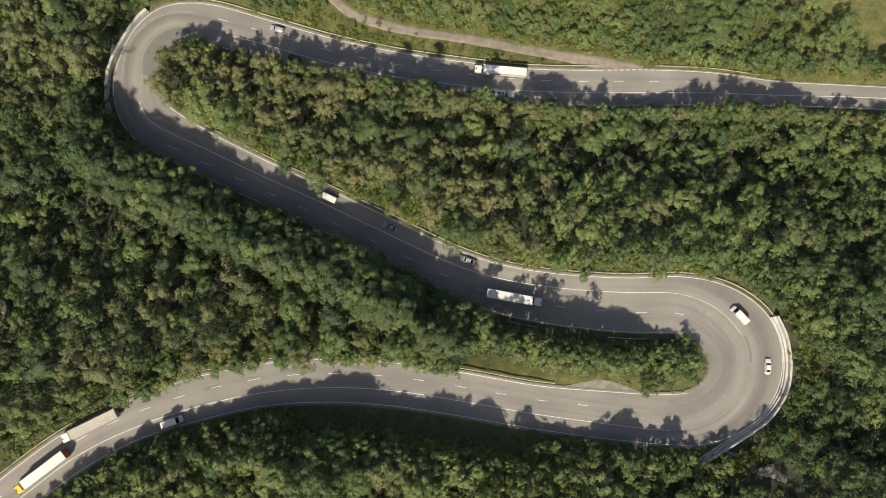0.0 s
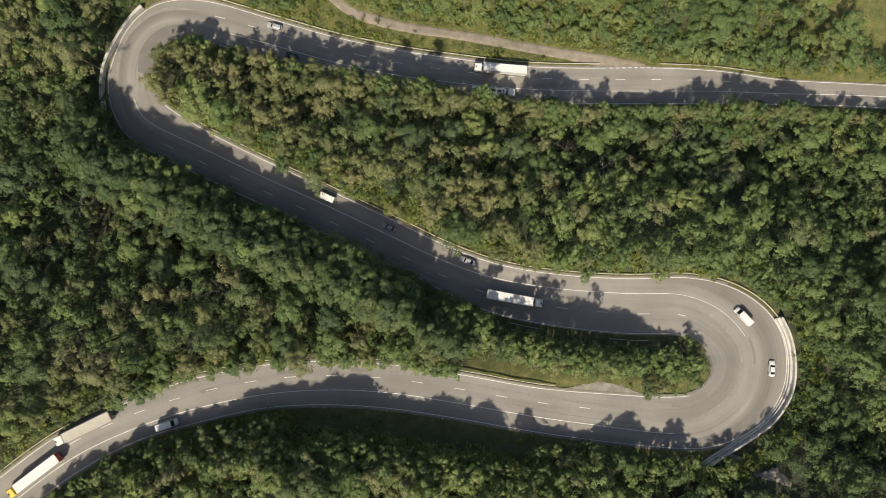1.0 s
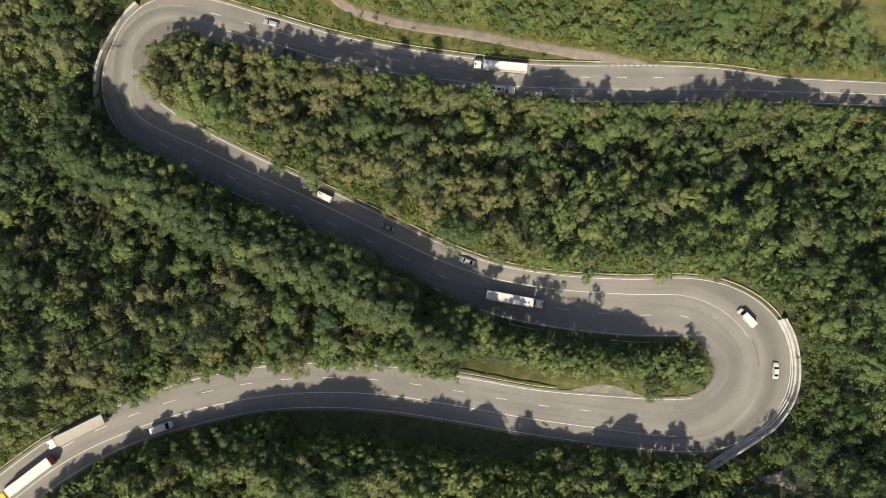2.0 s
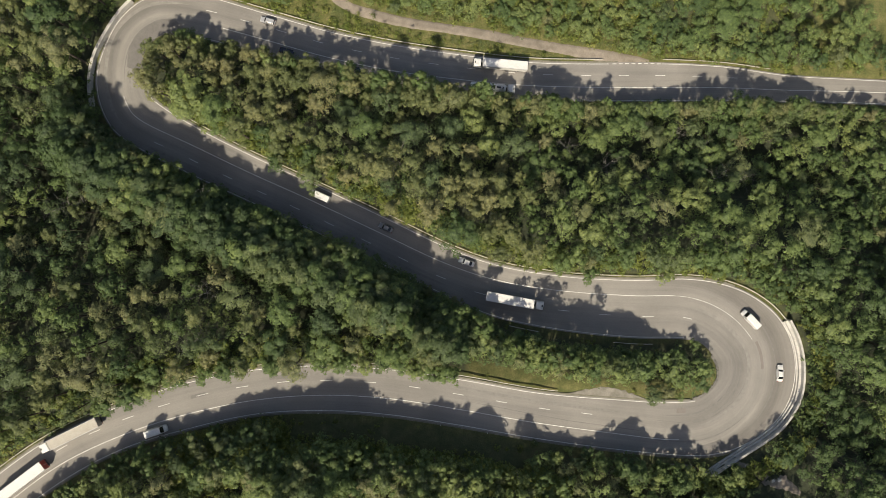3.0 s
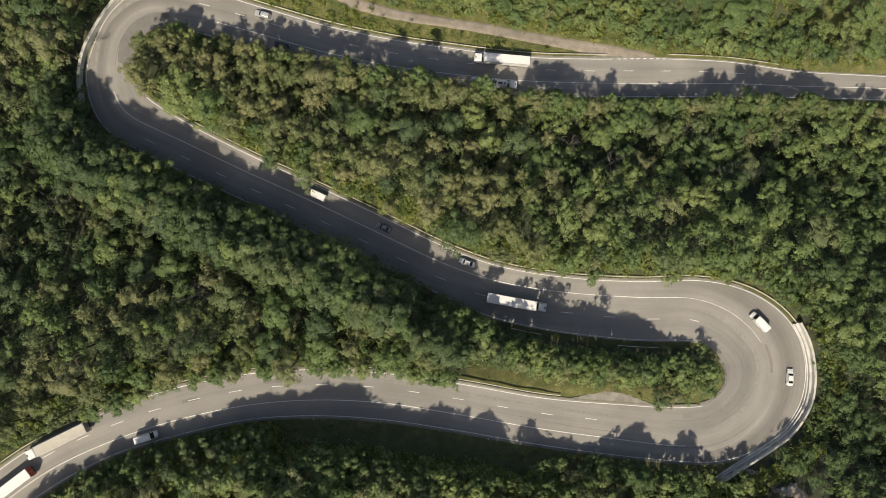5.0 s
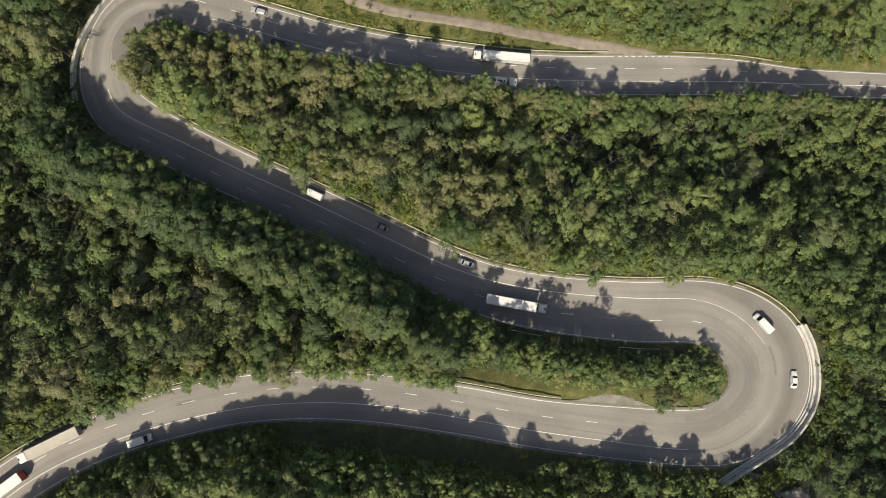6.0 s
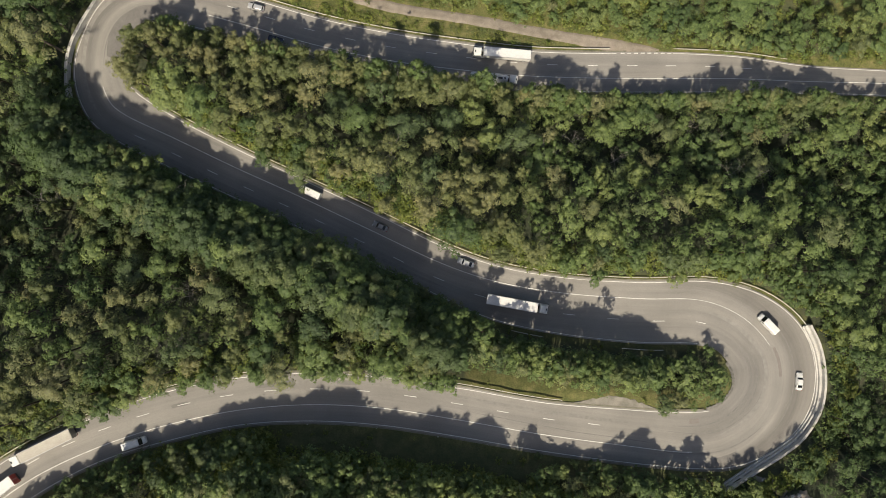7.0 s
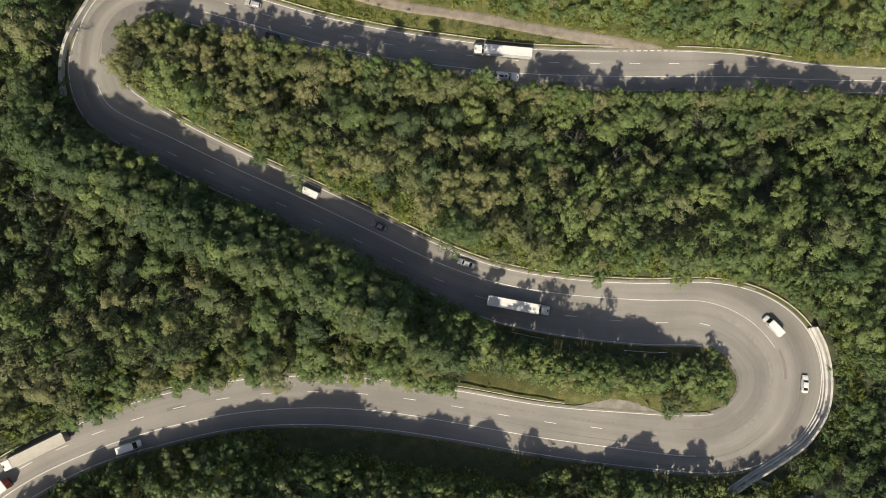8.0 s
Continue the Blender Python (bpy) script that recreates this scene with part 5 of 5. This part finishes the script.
for (k, i, grand), poses in near_trees.items():
    if not poses:
        continue
    t = tagged(new("pine_tree" if k == "pine" else "broadleaf_tree"), LABELS[k], "tree", "trees beside the road")
    mesh_object("trunk", *trunks[i], BARK, t, smooth=True)
    c = new("crown", leaf_mesh("crown", (grand_crowns if grand else crowns)[k][i], SPECIES[k][0]))
    c.parent = t
    for m in poses[1:]:
        copy_thing(t, m)
    t.matrix_basis = poses[0]


def tone_with_shade(x, y):
    """Leaf tone by place: random stands, then areas tinted lighter or darker."""
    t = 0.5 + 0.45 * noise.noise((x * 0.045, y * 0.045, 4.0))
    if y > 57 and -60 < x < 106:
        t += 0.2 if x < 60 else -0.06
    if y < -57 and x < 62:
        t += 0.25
    # below, the shade on these slopes is put into the leaf tint
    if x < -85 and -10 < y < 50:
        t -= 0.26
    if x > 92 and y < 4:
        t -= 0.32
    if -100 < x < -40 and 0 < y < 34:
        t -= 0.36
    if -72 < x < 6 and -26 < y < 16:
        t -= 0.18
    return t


def grove(name, kind, chosen, label):
    """All the further trees of a kind, as one object: leaves and trunks."""
    parts, tints = [], []
    tv, tf = [], []
    for j in chosen:
        x, y, tall, _, wide, e = places[j]
        a = rng.uniform(0, 2 * math.pi)
        rot = np.array([[math.cos(a), -math.sin(a), 0], [math.sin(a), math.cos(a), 0], [0, 0, 1]])
        size = np.array([tall * wide * rng.uniform(0.88, 1.15), tall * wide * rng.uniform(0.88, 1.15), tall])
        stock = grand_crowns if kind in grand_crowns and wide * tall > 17.0 else far_crowns
        c = (stock[kind][int(rng.integers(VARIANTS))] * size) @ rot.T + np.array([x, y, foot[j]])
        parts.append(c)
        tints.append(np.full(len(c), np.clip(rng.normal(tone_with_shade(x, y), 0.31), 0, 1)))
        v, f = bare_trunk
        o = sum(len(q) for q in tv)
        tv.append((v * np.array([tall, tall, tall])) @ rot.T + np.array([x, y, foot[j]]))
        tf += [tuple(o + q for q in face) for face in f]
    me = leaf_mesh(name, np.vstack(parts), SPECIES[kind][1])
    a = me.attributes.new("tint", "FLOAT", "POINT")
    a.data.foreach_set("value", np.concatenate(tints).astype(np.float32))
    ob = tagged(new(name, me), label, "trees", kind="stuff")
    mesh_object("trunks", np.vstack(tv), tf, BARK, ob, smooth=True)
    return ob


rest = order[290:]
for kind, name, label in (("broadleaf", "broadleaf_wood", "dense green broadleaf wood on the slope"), ("olive", "mixed_wood", "dense grey-green mixed wood on the slope"), ("pine", "pine_wood", "stand of brownish olive pines on the slope"), ("sapling", "understorey", "young green trees filling gaps in the canopy")):
    chosen = [j for j in rest if places[j][3] == kind]
    if chosen:
        grove(name, kind, chosen, label)


# ---- low shrubs on banks and verges ----
def thicket(name, count, area, keep, sizes, label, leaves=170, kind="bush", tone=0.5):
    base_crowns = [crown("bush", 300 + i, leaves) for i in range(6)]
    p = rng.uniform(area[0], area[1], (count, 2))
    z, e, s, l = terrain(p[:, 0], p[:, 1])
    parts, tints = [], []
    for (x, y), zz, ee, ss, ll in zip(p, z, e, s, l):
        if not keep(x, y, ee, ss, ll):
            continue
        h = rng.uniform(*sizes)
        a = rng.uniform(0, 6.28)
        rot = np.array([[math.cos(a), -math.sin(a), 0], [math.sin(a), math.cos(a), 0], [0, 0, 1]])
        parts.append((base_crowns[int(rng.integers(6))] * np.array([h, h, h * 0.8])) @ rot.T + np.array([x, y, zz - 0.1 * h]))
        tints.append(np.full(len(parts[-1]), np.clip(rng.normal(tone, 0.25), 0, 1)))
    me = leaf_mesh(name, np.vstack(parts), SPECIES[kind][1])
    a = me.attributes.new("tint", "FLOAT", "POINT")
    a.data.foreach_set("value", np.concatenate(tints).astype(np.float32))
    return tagged(new(name, me), label, "shrubs", kind="stuff")


def on_north_bank(x, y, e, s, l):
    if not (s < 250 and l < 0 and e > 1.6):
        return False
    side, _, d = near_line(TRACK, np.array([x]), np.array([y]))
    return d[0] > 2.6 and (side[0] > 0 or rng.random() < (0.8 if x < -18 else 0.25)) and not in_meadow(x, y) and (x < 70 or rng.random() < 0.6)


def under_trees(x, y, e, s, l):
    if 545 < s < 600 and l < 0 and e < 6.0 and rng.random() < 0.85:
        return False
    if lateral_wall(x, y):
        return False
    return e > 1.9 and not (s < 250 and l < 0) and e < 9


def lateral_wall(x, y):
    for line in (WALL_RIGHT, WALL_LEFT):
        side, _, d = near_line(line, np.array([x]), np.array([y]))
        if d[0] < 2.6:
            return True
    return False


thicket("bank_shrubs", 2700, ((-60, 52), (150, 95)), on_north_bank, (1.4, 3.4), "bright green shrubs and brambles on the bank", 88)
def below_edge_trees(x, y, e, s, l):
    return 560 < s < 672 and l > 0 and (7.8 if s < 640 else 2.5) < e < 15


def along_middle_leg(x, y, e, s, l):
    if l < 0 and 598 < s < 735 and 2.2 < e < 8.5:
        return rng.random() < 0.7
    return l > 0 and ((296 < s < 474 and (2.6 if noise.noise((s * 0.06, 3.0, 8.0)) < 0.12 else 1.7) < e < 8.0) or (474 < s < 528 and 4.6 < e < 9.5))


def in_openings(x, y, e, s, l):
    if e < 3.0 or near_line(PATH, np.array([x]), np.array([y]))[2][0] < 2.6:
        return False
    return (np.hypot(OPENINGS[:, 0] - x, OPENINGS[:, 1] - y) < OPENINGS[:, 2] + 1.5).any() or (lateral_far(x, y) and e > 4.5)


def lateral_far(x, y):
    for line in (WALL_RIGHT, WALL_LEFT):
        if near_line(line, np.array([x]), np.array([y]))[2][0] < 7.0:
            return True
    return False


thicket("roadside_shrubs", 10500, ((-125, -70), (108, 60)), along_middle_leg, (1.8, 3.9), "bright yellow-green shrubs behind the guard rail", 150, tone=0.45)
def at_wood_foot(x, y, e, s, l):
    if 20 < s < 246 and l > 0:
        return (2.6 if s < 150 else 1.7) < e < 5.5
    return 280 < s < 470 and l < 0 and (4.6 if s > 408 else 2.0) < e < 7.5


# shrubs added to block sun that would pass under the crowns
thicket("wood_edge_shrubs", 8500, ((-105, -45), (130, 65)), at_wood_foot, (2.2, 4.4), "dense green shrubs at the foot of the roadside trees", 110, "broadleaf", 0.4)
def above_walls(x, y, e, s, l):
    if near_line(PATH, np.array([x]), np.array([y]))[2][0] < 2.4:
        return False
    for line, off in ((WALL_RIGHT, 2.3), (WALL_LEFT, 1.6)):
        side, u, d = near_line(line, np.array([x]), np.array([y]))
        if off < side[0] < 7.5 and d[0] < 7.5 and 0.01 < u[0] < 0.99:
            return True
    return False


thicket("wall_top_shrubs", 5200, ((-120, -75), (115, 85)), above_walls, (1.6, 3.2), "green shrubs growing behind the retaining wall", 110, "broadleaf", 0.5)
# the low tone puts the shade of the openings into the leaf colour
thicket("clearing_shrubs", 10000, ((-143, -82), (150, 75)), in_openings, (0.9, 2.4), "low shrubs in openings of the wood, tinted dark for shade", 90, "broadleaf", 0.25)
# thicket added to keep stripes of sun off the bank and road
thicket("bank_thicket", 6600, ((-75, -82), (45, -42)), below_edge_trees, (2.8, 4.8), "dense green thicket along the top of the cut slope", 90)
def on_verge(x, y, e, s, l):
    return s < 262 and l < 0 and 1.5 < e < 16 and near_line(TRACK, np.array([x]), np.array([y]))[2][0] > 1.9


thicket("grass_tufts", 10500, ((-85, 52), (130, 92)), on_verge, (0.4, 1.4), "rough grass tufts and weeds on the verge", 20)
def beside_track(x, y, e, s, l):
    if not (s < 262 and l < 0 and e > 1.8):
        return False
    side, _, d = near_line(TRACK, np.array([x]), np.array([y]))
    return 2.3 < d[0] < 14 and noise.noise((x * 0.13, y * 0.13, 9.0)) > -0.12


thicket("verge_weeds", 5200, ((-85, 54), (60, 92)), beside_track, (0.6, 1.7), "mixed weeds and brambles on the verge beside the track", 30, "olive", 0.45)
thicket("undergrowth", 4200, ((-160, -105), (175, 75)), under_trees, (0.8, 1.9), "low green undergrowth beside the road", 130)


# ---- young trees on the verge beside the track ----
young_crowns = [leaf_mesh("crown", crown("sapling", 520 + i, 420, 0.75), SPECIES["bush"][0]) for i in range(3)]
for i, (x, y, tall) in enumerate(((-21.0, 70.6, 4.6), (-18.2, 67.6, 3.6), (-10.2, 65.4, 4.8), (5.2, 63.2, 4.0), (9.8, 61.6, 3.4), (20.6, 59.6, 3.8), (-25.5, 71.0, 3.6), (31.0, 59.6, 2.8))):
    young = tagged(new("young_tree"), "slender young tree with thin leaves on the grassy verge", "tree", "young trees on the verge")
    mesh_object("trunk", *trunks[i % VARIANTS], BARK, young, smooth=True)
    top = new("crown", young_crowns[i % 3])
    top.parent = young
    young.matrix_world = pose(x, y, height(x, y), rng.uniform(-8, 8), rng.uniform(-8, 8), 47 * i) @ Matrix.Diagonal((tall * 0.8, tall * 0.8, tall, 1))


# ---- bare dead trees among the green ones ----
def bare_tree(x, y, tall, seed):
    rand = np.random.default_rng(seed)
    thing = tagged(new("dead_tree"), "leafless grey dead tree with forked branches", "tree", "dead trees in the wood")
    z = height(x, y)

    def limb(name, start, way, length, radius, depth, parent):
        verts, faces = [], []

        def grow(p, d, n, r, level):
            pts = [p]
            for _ in range(4):
                d = (d + Vector(rand.normal(size=3)) * 0.16).normalized()
                pts.append(pts[-1] + d * n / 4)
            ref = Vector((0.3, 0.9, 0.2)).cross(d).normalized()
            side = d.cross(ref)
            at = len(verts)
            for i, q in enumerate(pts):
                rr = r * (1 - 0.2 * i)
                for a in (0, 2.094, 4.189):
                    verts.append(q + ref * rr * math.cos(a) + side * rr * math.sin(a))
            for i in range(4):
                for a in range(3):
                    faces.append((at + i * 3 + a, at + i * 3 + (a + 1) % 3, at + i * 3 + 3 + (a + 1) % 3, at + i * 3 + 3 + a))
            if level:
                for k in range(4):
                    q = pts[1 + k % 4]
                    grow(q, (d + Vector(rand.normal(size=3)) * 0.75 + Vector((0, 0, 0.2))).normalized(), n * rand.uniform(0.4, 0.65), r * 0.55, level - 1)

        grow(Vector(start), Vector(way).normalized(), length, radius, depth)
        return mesh_object(name, verts, faces, DEADWOOD, parent)

    limb("trunk", (0, 0, -0.4), (0.05, 0.05, 1), tall * 0.7, 0.14, 0, thing)
    for i in range(5):
        a = i * 2.4 + rand.uniform(-0.4, 0.4)
        limb("branch", (0, 0, tall * (0.45 + 0.05 * i)), (math.cos(a), math.sin(a), 0.95), tall * 0.24, 0.05, 2, thing)
    thing.matrix_world = pose(x, y, z, 0, 0, rand.uniform(0, 360))
    return thing


for i, (x, y, tall) in enumerate(((84.5, 46.2, 11.0), (88.0, 45.0, 12.5), (120.0, 41.0, 11.0), (-13.0, 25.0, 19.0), (36.0, 30.0, 16.5), (79.0, 20.5, 16.0), (-103.0, 12.0, 20.0), (-68.0, 13.0, 21.5), (-38.0, -4.0, 19.5), (69.8, 34.8, 14.0), (78.5, 30.0, 14.5), (88.7, 20.5, 14.0), (47.6, 24.4, 15.0), (28.6, 26.7, 15.5), (-63.0, -11.7, 18.5), (-64.6, -25.0, 17.5))):
    bare_tree(x, y, tall, 70 + i)
